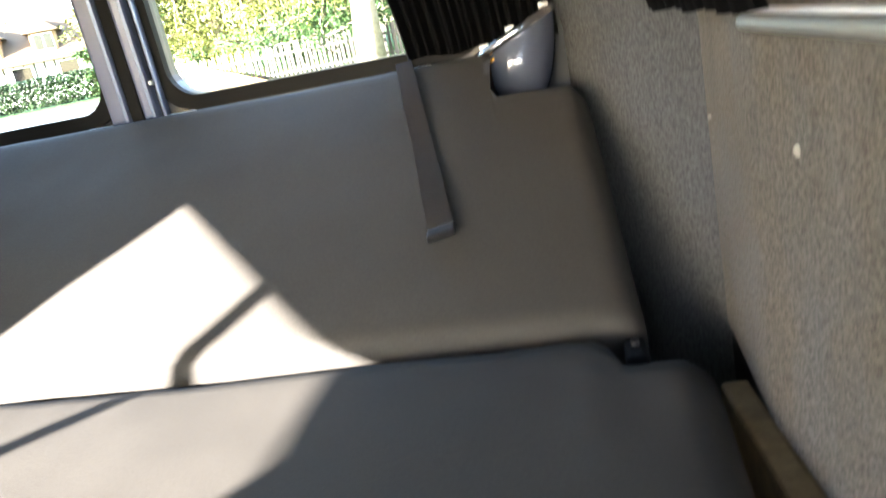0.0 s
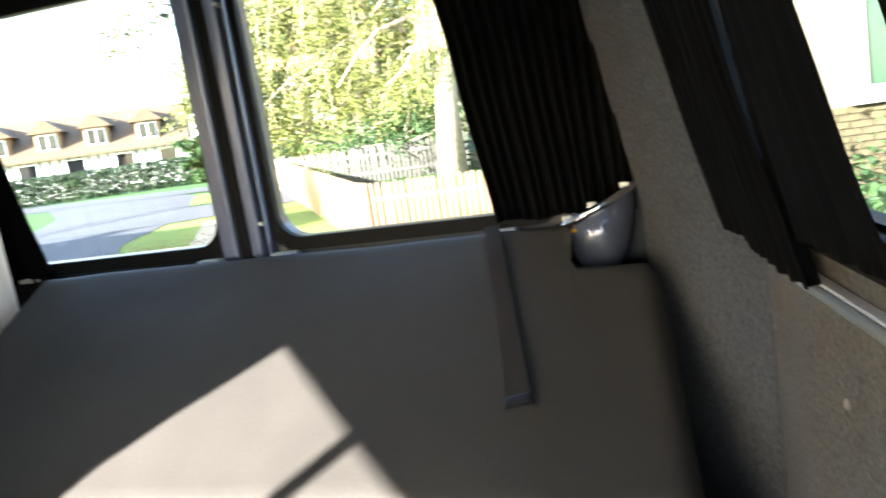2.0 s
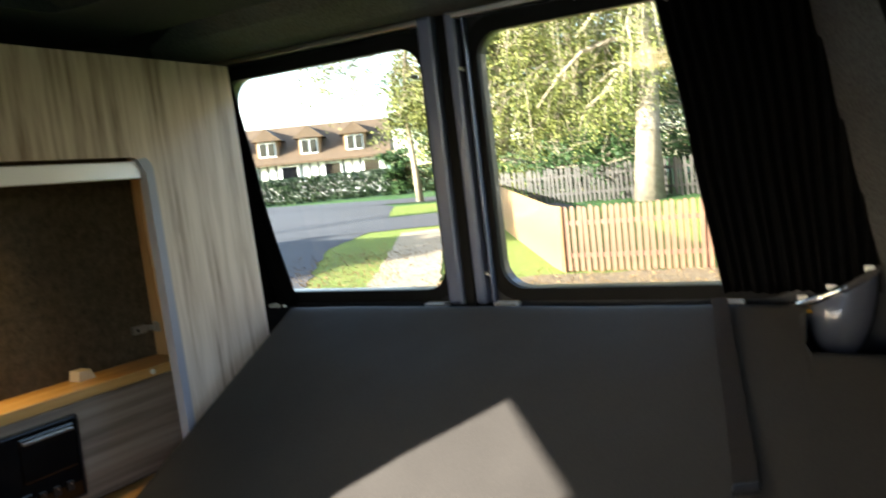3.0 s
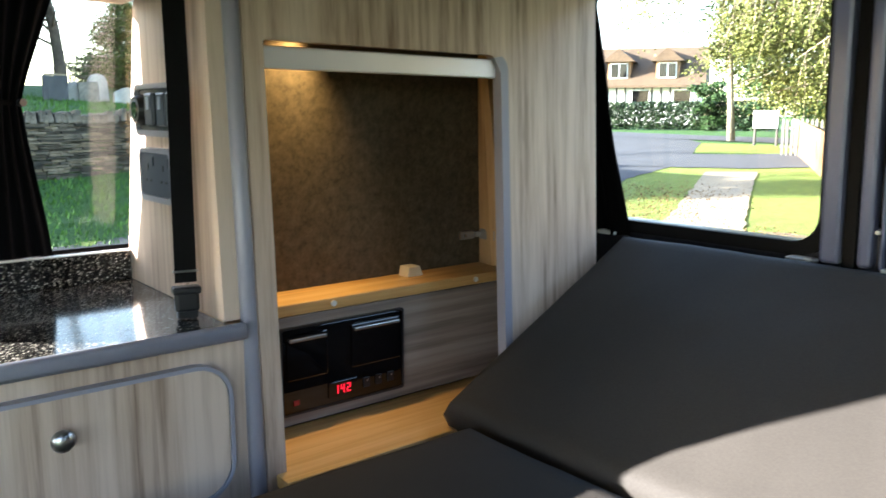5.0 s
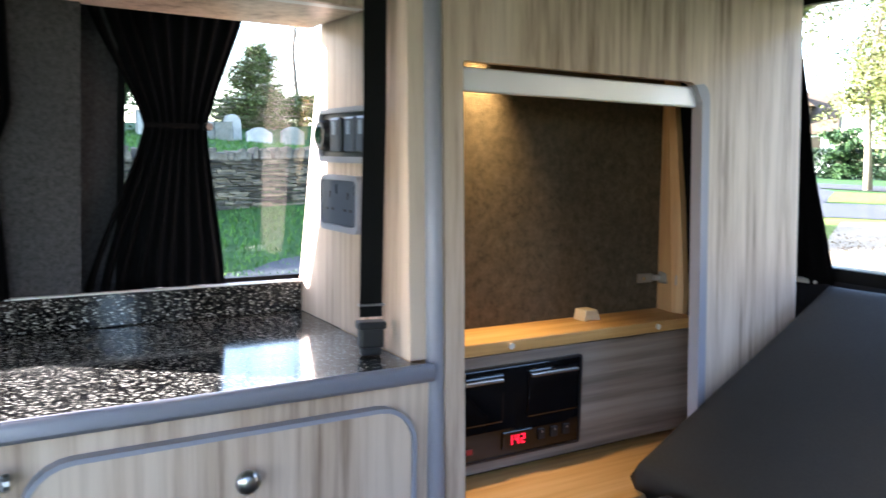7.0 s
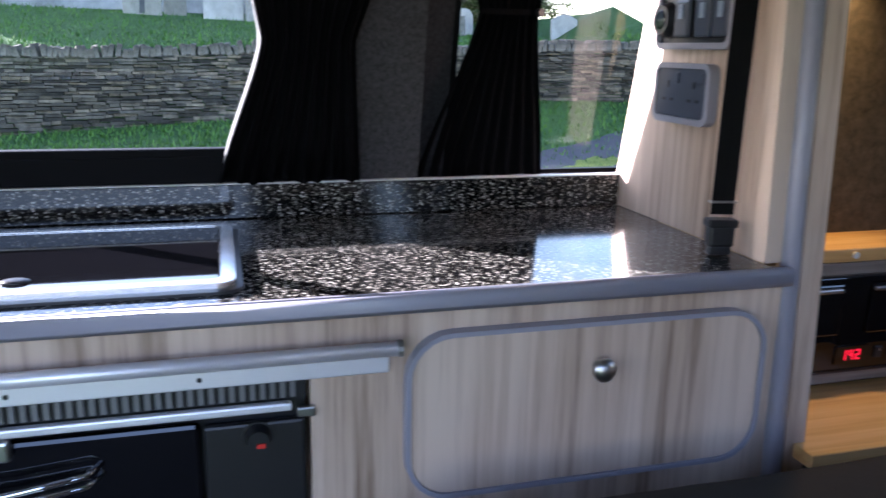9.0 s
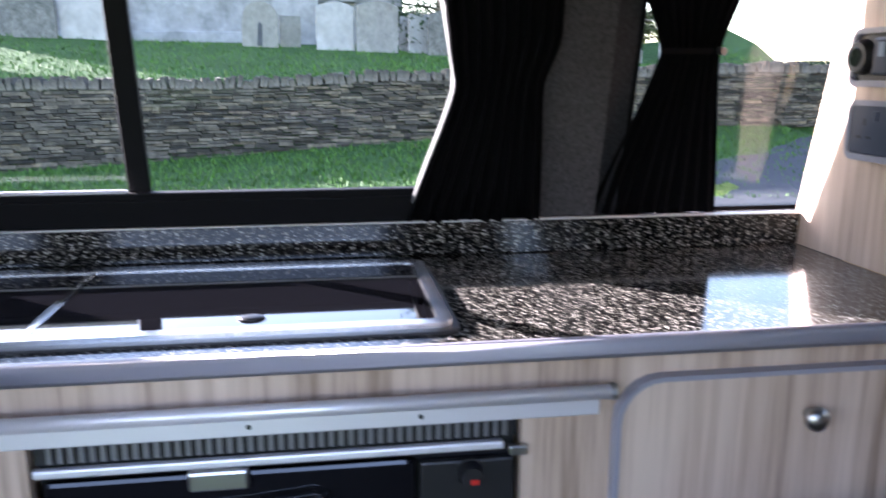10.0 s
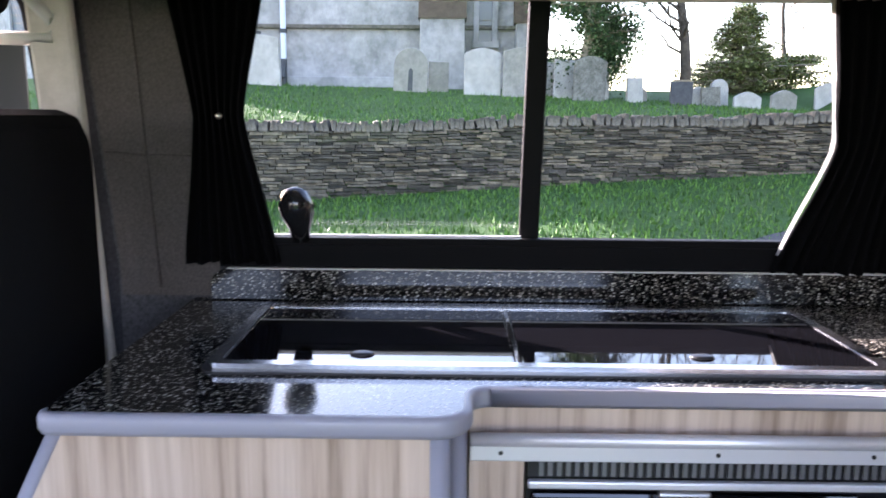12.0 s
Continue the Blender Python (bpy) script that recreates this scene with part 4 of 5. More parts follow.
# rear corner speaker pod / lamp trim
pod = thing("corner_pod", "glossy silver-grey corner trim pod behind the seat back", "trim pod")
bm = bmesh.new()
grid = []
for j in range(13):
    f = j / 12
    row = []
    for i in range(17):
        t = PI * i / 16
        r = 0.085 * (0.45 + 0.55 * math.sin(PI * min(1.0, 0.15 + f * 0.6)))
        wide = math.sqrt(max(0.02, 1 - 0.93 * (1 - f) ** 2))
        row.append(bm.verts.new((0.852 - 0.066 * math.cos(t) * wide, 1.90 - 0.85 * r * math.sin(t), 0.838 + 0.095 * f + 0.062 * f * (1 - math.cos(t)) / 2)))
    grid.append(row)
for a, b in zip(grid, grid[1:]):
    for i in range(16):
        bm.faces.new((a[i], a[i + 1], b[i + 1], b[i]))
bmesh.ops.solidify(bm, geom=bm.faces[:], thickness=0.006)
part("shell", bm, mat("gloss_blue_grey", (0.17, 0.19, 0.26), 0.16, 0.3)[0], pod, "glossy blue-grey shell", True)
rim = [Vector((0.847 - 0.068 * math.cos(PI * i / 16), 1.90 - 0.07 * math.sin(PI * i / 16), 0.933 + 0.062 * (1 - math.cos(PI * i / 16)) / 2)) for i in range(17)]
part("rim", tube(rim, 0.008, 8), M_CHROME, pod, "bright chrome rim", True)
# amber strip painted in as the yellowish highlight under the rim
part("amber_glint", tube([v + Vector((0.004, 0.004, -0.016)) for v in rim[3:6]], 0.003, 8), mat("amber_glint_colour", (0.6, 0.3, 0.03), 0.25)[0], pod, "amber strip painted for the rim's yellowish highlight", True)
for i in (4, 8, 13):
    v = rim[i]
    part("clip", box(v.x - 0.008, v.x + 0.008, v.y + 0.004, v.y + 0.014, v.z, v.z + 0.014, 0.002), M_PALE, pod)

# cab seat
seat = thing("cab_seat", "black front cab seat back with silver headrest posts", "car seat")
bm = plate(round_rect(-0.80, -0.28, 0.35, 1.222, (0.05, 0.05, 0.08, 0.08)), -1.10, -0.985, "y", 0.03)
part("backrest", bm, M_BLACK_CLOTH, seat)
part("base", box(-0.80, -0.28, -1.6, -1.0, FLOOR, 0.5, 0.04), M_BLACK_CLOTH, seat)
part("headrest", plate(round_rect(-0.60, -0.34, 1.345, 1.54, 0.05), -1.09, -1.0, "y", 0.02), M_BLACK_CLOTH, seat)
for x in (-0.55, -0.40):
    part("headrest_post", tube([(x, -1.04, 1.15), (x, -1.04, 1.36)], 0.007, 8), M_CHROME, seat)

cab_belt = thing("shoulder_belt", "dark grey cab seat belt hanging from a silver anchor loop", "seat belt")
part("webbing", warp(box(-0.832, -0.828, -1.145, -1.095, 0.9, 1.335), lambda c: lean_left(Vector((c.x, c.y + 0.10 * (c.z - 1.1), c.z)))), mat("grey_webbing", (0.05, 0.055, 0.06), 0.7)[0], cab_belt)
part("anchor_loop", warp(tube([(-0.83, -1.13, 1.335), (-0.825, -1.02, 1.335), (-0.822, -1.02, 1.365), (-0.83, -1.09, 1.44), (-0.83, -1.14, 1.40), (-0.83, -1.13, 1.335)], 0.011, 8), lean_left), M_PALE, cab_belt, "pale silver anchor loop", True)

# latch of the sliding window
M_GLOSS = mat("gloss_black_plastic", (0.012, 0.012, 0.014), 0.12)[0]
latch = thing("window_latch", "black plastic sliding window latch", "latch")
part("body", warp(tube([(-0.845, -0.645, 0.995), (-0.838, -0.645, 1.02), (-0.834, -0.647, 1.045), (-0.834, -0.648, 1.06), (-0.842, -0.65, 1.08), (-0.85, -0.65, 1.088)], [0.015, 0.02, 0.03, 0.032, 0.024, 0.008], 16), lean_left), M_GLOSS, latch, "", True)

# ---- outside ----
GROUND = -0.5
M_GRASS = speckled("grass", (0.011, 0.045, 0.009), (0.064, 0.16, 0.034), 14, 0.9, 50, 1.0, 1.1, 0.05)
M_ASPHALT = speckled("asphalt", (0.034, 0.036, 0.042), (0.07, 0.072, 0.08), 60, 0.85, 200, 0.5, 0.4, 0.01)
M_PATH = speckled("worn_path", (0.2, 0.155, 0.1), (0.4, 0.33, 0.23), 12, 0.9, 60, 0.6, 0.5, 0.02)
M_STONE = speckled("weathered_limestone", (0.048, 0.043, 0.034), (0.23, 0.207, 0.165), 8, 0.9, 40, 0.8, 0.7, 0.02)
M_CHURCH = speckled("church_limestone", (0.19, 0.187, 0.175), (0.5, 0.485, 0.46), 1.6, 0.9, 14, 0.6, 0.3, 0.03)
M_FENCE = wood("red_brown_fence_wood", ((0.07, 0.026, 0.012), (0.115, 0.046, 0.02), (0.16, 0.072, 0.034)), (20, 20, 1.0), bands=4.0)
# boards of the return, with full sun put into the tan
M_FENCE_SUNLIT = wood("sunlit_tan_fence_wood", ((0.17, 0.09, 0.04), (0.27, 0.16, 0.075), (0.36, 0.23, 0.115)), (20, 20, 1.0), bands=4.0)
M_FENCE_OLD = wood("old_dark_fence_wood", ((0.009, 0.007, 0.005), (0.019, 0.0145, 0.01), (0.034, 0.026, 0.019)), (20, 20, 1.0), bands=4.0)
M_ROOF = speckled("brown_roof_tiles", (0.062, 0.041, 0.026), (0.135, 0.094, 0.06), 5, 0.85, 20, 0.7, 0.6, 0.03)
M_BRICK = speckled("red_brick", (0.2, 0.11, 0.06), (0.34, 0.21, 0.11), 8, 0.9, 60, 0.6, 1.0, 0.01)
# darker than the brick itself, to hold the facade's shade
M_BRICK_SHADED = speckled("shaded_tan_brick", (0.045, 0.036, 0.018), (0.095, 0.08, 0.045), 8, 0.9, 60, 0.6, 1.0, 0.01)
M_RENDER = mat("white_render", (0.78, 0.77, 0.73), 0.7)[0]
M_TIMBER = mat("dark_timber", (0.03, 0.025, 0.02), 0.7)[0]
M_BARK = speckled("pale_bark", (0.16, 0.13, 0.09), (0.4, 0.34, 0.25), 6, 0.95, 30, 1.0, 1.0, 0.03)


WX = -14.0


def wall_base(y):
    return -0.14 + 0.068 * max(-9.0, min(6.0, y))


def wall_top(y):
    return 1.0 + 0.024 * max(-9.0, min(9.0, y)) + 0.03 * math.sin(y)


def ramp_up(x, stops):
    """A height along -x, straight between the stops."""
    for (x0, h0), (x1, h1) in zip(stops, stops[1:]):
        if x >= x1:
            f = min(1.0, max(0.0, (x0 - x) / (x0 - x1)))
            return h0 + (h1 - h0) * f
    return stops[-1][1]


def height(x, y):
    """Level by the van; a verge rises to the churchyard wall, the churchyard lies above it."""
    h = GROUND
    yard = min(1.0, max(0.0, (12.0 - y - 0.35 * min(0.0, x + 14.0)) / 3.0))
    knoll = max(0.0, min(1.0, (y - 8.8) / 2.2))
    grave = 1.76 - 0.035 * max(-8.0, min(10.0, y)) + 1.2 * knoll * knoll * (3 - 2 * knoll)
    h += yard * (ramp_up(x, [(-10.3, GROUND), (-12.2, GROUND + 0.55 * (wall_base(y) - GROUND)), (WX, wall_base(y)), (WX - 0.05, wall_base(y)),
                             (WX - 0.4, wall_top(y) + 0.08), (-19.6, grave), (-24.0, 2.05), (-60.0, 3.0)]) - GROUND)
    h -= 0.0125 * min(12.0, max(0.0, y - 2.0))
    h += 0.047 * min(16.0, max(0.0, y - 14.0)) + 0.015 * min(40.0, max(0.0, y - 30.0))
    return h


bm = bmesh.new()
xs = [-900, -300, -120, -60, -45, -36, -30, -26, -24, -21, -19.6, -18, -16.2, -15.3, -14.4, -14.05, -14.0, -13, -12.2, -11.2, -10.3, -8, -5, -3, -1, 1, 3, 6, 12, 25, 60, 120, 300, 900]
ys = [-900, -300, -120, -60, -35, -25, -18, -12, -9, -7, -5, -3, -1, 1, 3, 5, 6, 7.5, 9, 10.5, 12, 14, 16, 18, 21, 24, 27, 30, 36, 45, 55, 65, 75, 120, 300, 900]
gv = [[bm.verts.new((x, y, height(x, y))) for x in xs] for y in ys]
for a, b in zip(gv, gv[1:]):
    for i in range(len(xs) - 1):
        bm.faces.new((a[i], a[i + 1], b[i + 1], b[i]))
solo("ground", bm, M_GRASS, "mown green grass ground", "ground", kind="structure")


def strip(name, pts, width, material, label, lift=0.02, ragged=0.25):
    """A band of road or ground along a line, following the slope, with uneven edges."""
    bm = bmesh.new()
    rows = []
    fine = []
    for (x0, y0), (x1, y1) in zip(pts, pts[1:]):
        n = max(6, min(60, int(math.hypot(x1 - x0, y1 - y0) / 0.35)))
        for k in range(n):
            fine.append((x0 + (x1 - x0) * k / n, y0 + (y1 - y0) * k / n))
    fine.append(pts[-1])
    cols = max(2, int(width / 0.8))
    for i, (x, y) in enumerate(fine):
        a, b = fine[max(0, i - 2)], fine[min(len(fine) - 1, i + 2)]
        dx, dy = b[0] - a[0], b[1] - a[1]
        l = math.hypot(dx, dy)
        side = [width / 2 + ragged * (noise.noise((x * 1.7, y * 1.7, q)) + 0.4 * noise.noise((x * 6, y * 6, q + 3))) for q in (1.0, 9.0)]
        row = []
        for c in range(cols + 1):
            o = -side[0] + (side[0] + side[1]) * c / cols
            px, py = x - dy / l * o, y + dx / l * o
            row.append(bm.verts.new((px, py, height(px, py) + lift)))
        rows.append(row)
    for u, v in zip(rows, rows[1:]):
        for c in range(cols):
            bm.faces.new((u[c], u[c + 1], v[c + 1], v[c]))
    return solo(name, bm, material, label, "road", kind="structure")


# verge grass toned brighter and yellower, sunshine included in its colour
M_SUNLIT_GRASS = speckled("sunlit_autumn_grass", (0.085, 0.125, 0.018), (0.23, 0.29, 0.055), 7, 0.9, 40, 1.0, 0.5, 0.05)
M_LEAFY = speckled("leaf_strewn_earth", (0.07, 0.05, 0.028), (0.3, 0.22, 0.13), 14, 0.95, 60, 1.0, 0.8, 0.03)
strip("verge", [(-3.2, 3), (-4.8, 9), (-6.4, 13), (-9.0, 18), (-10.4, 23)], 13.5, M_SUNLIT_GRASS, "yellow-green grass verge with fallen leaves", 0.012)
strip("verge_far", [(-18.0, 27.6), (-14.0, 28.6), (-8.0, 34)], 4.6, M_SUNLIT_GRASS, "yellow-green grass verge beyond the side road", 0.016)
strip("road", [(-7.2, -120), (-7.2, -1), (-7.6, 4), (-9.9, 9), (-12.8, 13.0), (-15.0, 16.5), (-16.4, 21.5), (-20.5, 28.5), (-27, 35.2), (-50, 40)], 5.4, M_ASPHALT, "grey asphalt lane beside the churchyard", 0.026, 0.12)
strip("road_side", [(-20, 22.6), (-15.0, 22.8), (-12.6, 23.6), (-9.5, 26.5)], 4.6, M_ASPHALT, "asphalt side road passing the house", 0.036, 0.12)
strip("road_branch", [(-14.5, 33.5), (-24, 35.2), (-38, 39.4)], 4.4, M_ASPHALT, "asphalt road along the hedge", 0.042)
strip("pavement", [(-2.8, 4), (-5.9, 10.8), (-7.8, 14.2), (-11.2, 20.6)], 1.35, M_PATH, "worn gravel path in the verge", 0.034, 0.07)
strip("leafy_ground", [(-5.2, 10.6), (-2.0, 11.4), (8, 11.8)], 3.4, M_LEAFY, "leaf-strewn bare ground before the fence", 0.04)
strip("garden_ground", [(-3.0, 25.4), (8, 24)], 20.0, M_LEAFY, "leaf-strewn garden ground under the trees", 0.01)

# stone wall: rough courses, with upright coping stones
rnd = random.Random(3)
wall = thing("churchyard_wall", "dry-stone churchyard wall of thin grey courses with upright coping", "stone wall", kind="structure")
verts, faces = [], []


def brick(x0, x1, y0, y1, z0, z1, j=0.0):
    b = len(verts)
    for x in (x0, x1):
        for y in (y0, y1):
            for z in (z0, z1):
                verts.append((x + rnd.uniform(-j, j), y + rnd.uniform(-j, j), z + rnd.uniform(-j, j)))
    for f in ((0, 1, 3, 2), (4, 6, 7, 5), (0, 4, 5, 1), (2, 3, 7, 6), (0, 2, 6, 4), (1, 5, 7, 3)):
        faces.append([b + i for i in f])


f0 = 0.0
while f0 < 1.0:
    df = rnd.uniform(0.026, 0.055)
    y = -24.0
    while y < 10.2:
        l = rnd.uniform(0.12, 0.42)
        lo, hi = wall_base(y) - 0.1, wall_top(y)
        z0 = lo + (hi - lo) * f0
        z1 = lo + (hi - lo) * min(1.0, f0 + df)
        brick(WX - 0.4, WX + rnd.uniform(-0.045, 0.035), y, y + l - 0.012, z0, z1 - 0.010, 0.007)
        y += l
    f0 += df
me = bpy.data.meshes.new("courses")
me.from_pydata(verts, [], faces)
mstone = M_STONE.copy()
mstone.name = "limestone_courses"
ntx = mstone.node_tree
bs = ntx.nodes["Principled BSDF"]
geo = add(ntx, "NewGeometry")
src = bs.inputs["Base Color"].links[0].from_socket
ntx.links.new(mixed(ntx, 1.0, src, ramp(ntx, geo.outputs["Random Per Island"], [(0.0, (0.22, 0.23, 0.22)), (0.7, (0.95, 0.93, 0.88)), (1.0, (1.5, 1.4, 1.2))]), "MULTIPLY"), bs.inputs["Base Color"])
me.materials.append(mstone)
ob = new("courses", me)
ob.parent = wall
ob["kind"] = "stuff"
cop = []
for k in range(6):
    bm = box(-0.2, 0.2, -0.045, 0.045, 0, 0.14 + 0.07 * k / 5, 0.012, 1)
    for v in bm.verts:
        v.co += Vector((rnd.uniform(-1, 1), rnd.uniform(-1, 1), rnd.uniform(-1, 1))) * 0.016
    cop.append(mesh_of(bm, "coping_stone", M_STONE))
y = -15.0
while y < 10:
    c = new("coping_stone", cop[rnd.randrange(6)])
    c.parent = wall
    c.matrix_basis = pose(WX - 0.2, y, wall_top(y) - 0.02, rnd.uniform(-16, 16), rnd.uniform(-4, 4), rnd.uniform(-8, 8))
    y += rnd.uniform(0.075, 0.12)


# gravestones
def gravestone(kind, w, h, material, label):
    d = 0.13
    if kind == "round":
        line = [(-w / 2, 0), (w / 2, 0)] + [(w / 2 * math.cos(radians(a)), h - w / 2 + w / 2 * math.sin(radians(a))) for a in range(0, 181, 15)]
    elif kind == "shoulder":
        line = [(-w / 2, 0), (w / 2, 0), (w / 2, h - 0.3 * w), (w * 0.36, h - 0.3 * w)] + [(w * 0.36 * math.cos(radians(a)), h - 0.3 * w + 0.3 * w * math.sin(radians(a))) for a in range(0, 181, 20)] + [(-w / 2, h - 0.3 * w)]
    elif kind == "arch":
        line = [(-w / 2, 0), (w / 2, 0), (w / 2, h - 0.14)] + [(w / 2 - w * k / 8, h - 0.14 + 0.14 * math.sin(PI * k / 8)) for k in range(1, 8)] + [(-w / 2, h - 0.14)]
    else:
        line = [(-w / 2, 0), (w / 2, 0), (w / 2, h), (-w / 2, h)]
    bm = plate(line, -d / 2, d / 2, "x", 0.015)
    return solo("gravestone", bm, material, label, "gravestone", "churchyard gravestones")


M_LICHEN = speckled("lichened_stone", (0.19, 0.18, 0.15), (0.36, 0.345, 0.3), 5, 0.9, 30, 0.7, 1.5, 0.01)
M_SLATE = speckled("dark_slate_stone", (0.04, 0.045, 0.05), (0.1, 0.105, 0.11), 10, 0.7, 30, 0.4, 1.5, 0.01)
M_GRAVE = speckled("weathered_grave_stone", (0.3, 0.29, 0.255), (0.52, 0.5, 0.45), 4, 0.9, 30, 0.7, 1.2, 0.01)
M_GRAVE_DARK = speckled("dark_lichened_stone", (0.06, 0.062, 0.05), (0.3, 0.29, 0.25), 7, 0.9, 40, 0.9, 1.5, 0.015)
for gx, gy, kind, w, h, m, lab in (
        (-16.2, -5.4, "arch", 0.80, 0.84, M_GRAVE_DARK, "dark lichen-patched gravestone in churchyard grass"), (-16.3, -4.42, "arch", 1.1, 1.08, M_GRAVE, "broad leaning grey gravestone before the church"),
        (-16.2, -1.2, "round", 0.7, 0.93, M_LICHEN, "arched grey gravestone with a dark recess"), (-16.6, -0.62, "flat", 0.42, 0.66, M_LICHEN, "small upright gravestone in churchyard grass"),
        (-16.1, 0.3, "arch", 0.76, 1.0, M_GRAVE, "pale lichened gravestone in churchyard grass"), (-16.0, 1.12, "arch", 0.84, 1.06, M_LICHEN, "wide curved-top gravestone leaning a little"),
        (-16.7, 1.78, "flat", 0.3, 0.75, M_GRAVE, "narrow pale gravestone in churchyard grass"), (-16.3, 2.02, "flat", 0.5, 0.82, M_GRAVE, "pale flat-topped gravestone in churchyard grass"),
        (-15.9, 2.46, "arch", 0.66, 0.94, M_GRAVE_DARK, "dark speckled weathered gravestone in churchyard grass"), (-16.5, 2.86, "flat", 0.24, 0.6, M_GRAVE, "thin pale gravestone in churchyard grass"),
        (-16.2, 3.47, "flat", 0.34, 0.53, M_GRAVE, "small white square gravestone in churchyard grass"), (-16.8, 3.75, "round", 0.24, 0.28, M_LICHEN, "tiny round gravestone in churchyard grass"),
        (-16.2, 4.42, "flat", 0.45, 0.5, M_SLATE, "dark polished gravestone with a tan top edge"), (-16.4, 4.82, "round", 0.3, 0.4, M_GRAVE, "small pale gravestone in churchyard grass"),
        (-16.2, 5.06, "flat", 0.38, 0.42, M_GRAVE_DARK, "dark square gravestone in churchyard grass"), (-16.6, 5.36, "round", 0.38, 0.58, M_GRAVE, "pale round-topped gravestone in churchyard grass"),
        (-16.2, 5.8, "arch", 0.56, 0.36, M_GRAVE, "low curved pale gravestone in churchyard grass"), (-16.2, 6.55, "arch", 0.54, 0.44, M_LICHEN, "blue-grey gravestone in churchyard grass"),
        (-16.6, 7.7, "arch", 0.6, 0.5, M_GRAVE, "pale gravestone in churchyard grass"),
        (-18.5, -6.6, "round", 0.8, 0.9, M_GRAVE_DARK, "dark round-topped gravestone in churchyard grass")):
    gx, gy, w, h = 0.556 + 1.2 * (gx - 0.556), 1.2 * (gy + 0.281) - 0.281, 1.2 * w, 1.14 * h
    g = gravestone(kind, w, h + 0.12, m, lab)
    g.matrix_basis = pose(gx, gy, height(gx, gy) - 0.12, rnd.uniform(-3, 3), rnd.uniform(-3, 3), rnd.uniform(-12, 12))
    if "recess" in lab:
        # nothing is cut in; a dark slab gives the slot's shade
        part("recess", plate([(-0.06, 0.14), (0.06, 0.14), (0.055, 0.62), (0.0, 0.7), (-0.055, 0.62)], 0.064, 0.07, "x"), M_SLATE, g, "dark slab standing in for the shade of a narrow recess")
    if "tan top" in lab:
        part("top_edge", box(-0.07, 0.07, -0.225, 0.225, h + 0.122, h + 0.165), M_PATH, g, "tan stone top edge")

# church
church = thing("church", "grey limestone church with buttresses and tall windows", "church")
CX = -24.0
zc = 1.6
part("nave_wall", box(CX - 8, CX, -14.25, 2.2, zc, zc + 4.8), M_CHURCH, church)
# unseen wall, added so its shadow bounds the sunlit patch of lawn
part("shadow_wall", box(CX - 0.5, CX, -26, -17.2, zc, zc + 4.9), M_CHURCH, church)
part("lower_wall", box(CX, CX + 0.35, -14.2, -8.35, zc, 3.25, 0.03), M_CHURCH, church, "paler coursed lower wall")
part("plinth", box(CX, CX + 0.22, -8.1, 2.2, zc, 2.35, 0.03), M_CHURCH, church)
M_PIPE = mat("pale_painted_iron", (0.62, 0.66, 0.72), 0.5)[0]
M_LEAD = mat("grey_lead_glass", (0.10, 0.12, 0.14), 0.25)[0]


def church_window(y0, y1, z0, z1, lights, label):
    """A tall recessed window with stone surround and mullions."""
    wi = part("window", box(CX + 0.002, CX + 0.03, y0, y1, z0, z1), M_LEAD, church, label)
    n = 4 * lights
    part("surround", ring(round_rect(y0 - 0.16, y1 + 0.16, z0 - 0.16, z1 + 0.16, 0.02), round_rect(y0, y1, z0, z1, 0.01), CX, CX + 0.16, "x"), M_CHURCH, wi)
    part("sill", box(CX, CX + 0.3, y0 - 0.2, y1 + 0.2, z0 - 0.2, z0 - 0.02), M_CHURCH, wi)
    for k in range(1, lights):
        y = y0 + (y1 - y0) * k / lights
        part("mullion", box(CX + 0.03, CX + 0.14, y - 0.07, y + 0.07, z0, z1), M_CHURCH, wi)
    for k in range(1, n):
        z = z0 + (z1 - z0) * k / n
        part("glazing_bar", box(CX + 0.03, CX + 0.045, y0, y1, z - 0.012, z + 0.012), M_STONE, wi)


church_window(-10.25, -8.5, 3.4, 6.1, 3, "tall three-light leaded church window")
church_window(-13.6, -11.8, 3.4, 6.1, 3, "tall three-light leaded church window")
church_window(0.46, 0.86, 3.42, 5.9, 1, "narrow lancet church window")
for y, w, d, z1 in ((-8.25, 0.3, 0.5, 6.4), (-0.62, 1.3, 1.0, 3.98), (2.0, 0.9, 0.7, 3.9)):
    bt = part("buttress", box(CX, CX + d, y - w / 2, y + w / 2, zc, z1, 0.02), M_CHURCH, church)
    if z1 < 5:
        bm = bmesh.new()
        for yy in (y - w / 2 - 0.05, y + w / 2 + 0.05):
            for x, z in ((CX, z1), (CX + d + 0.06, z1), (CX + 0.25, z1 + 1.0), (CX, z1 + 1.0)):
                bm.verts.new((x, yy, z))
        bm.verts.ensure_lookup_table()
        for f in ((0, 1, 2, 3), (7, 6, 5, 4), (1, 5, 6, 2), (2, 6, 7, 3), (0, 4, 5, 1)):
            bm.faces.new([bm.verts[i] for i in f])
        part("weathering", bm, M_ROOF, bt, "sloping tiled offset")
        part("upper_stage", box(CX, CX + 0.35, y - w * 0.3, y + w * 0.3, z1, zc + 4.8), M_CHURCH, bt)
part("string_course", box(CX, CX + 0.14, -8.1, 2.2, 3.76, 3.88, 0.02), M_STONE, church)
dr = part("doorway", plate([(-7.68, zc), (-7.2, zc), (-7.2, 3.12), (-7.3, 3.3), (-7.44, 3.38), (-7.58, 3.3), (-7.68, 3.12)], CX + 0.225, CX + 0.235, "x"), M_SLATE, church, "dark arched doorway")
part("vent", box(CX, CX + 0.03, -6.62, -6.1, 3.55, 3.68), M_SLATE, church, "dark slit opening")
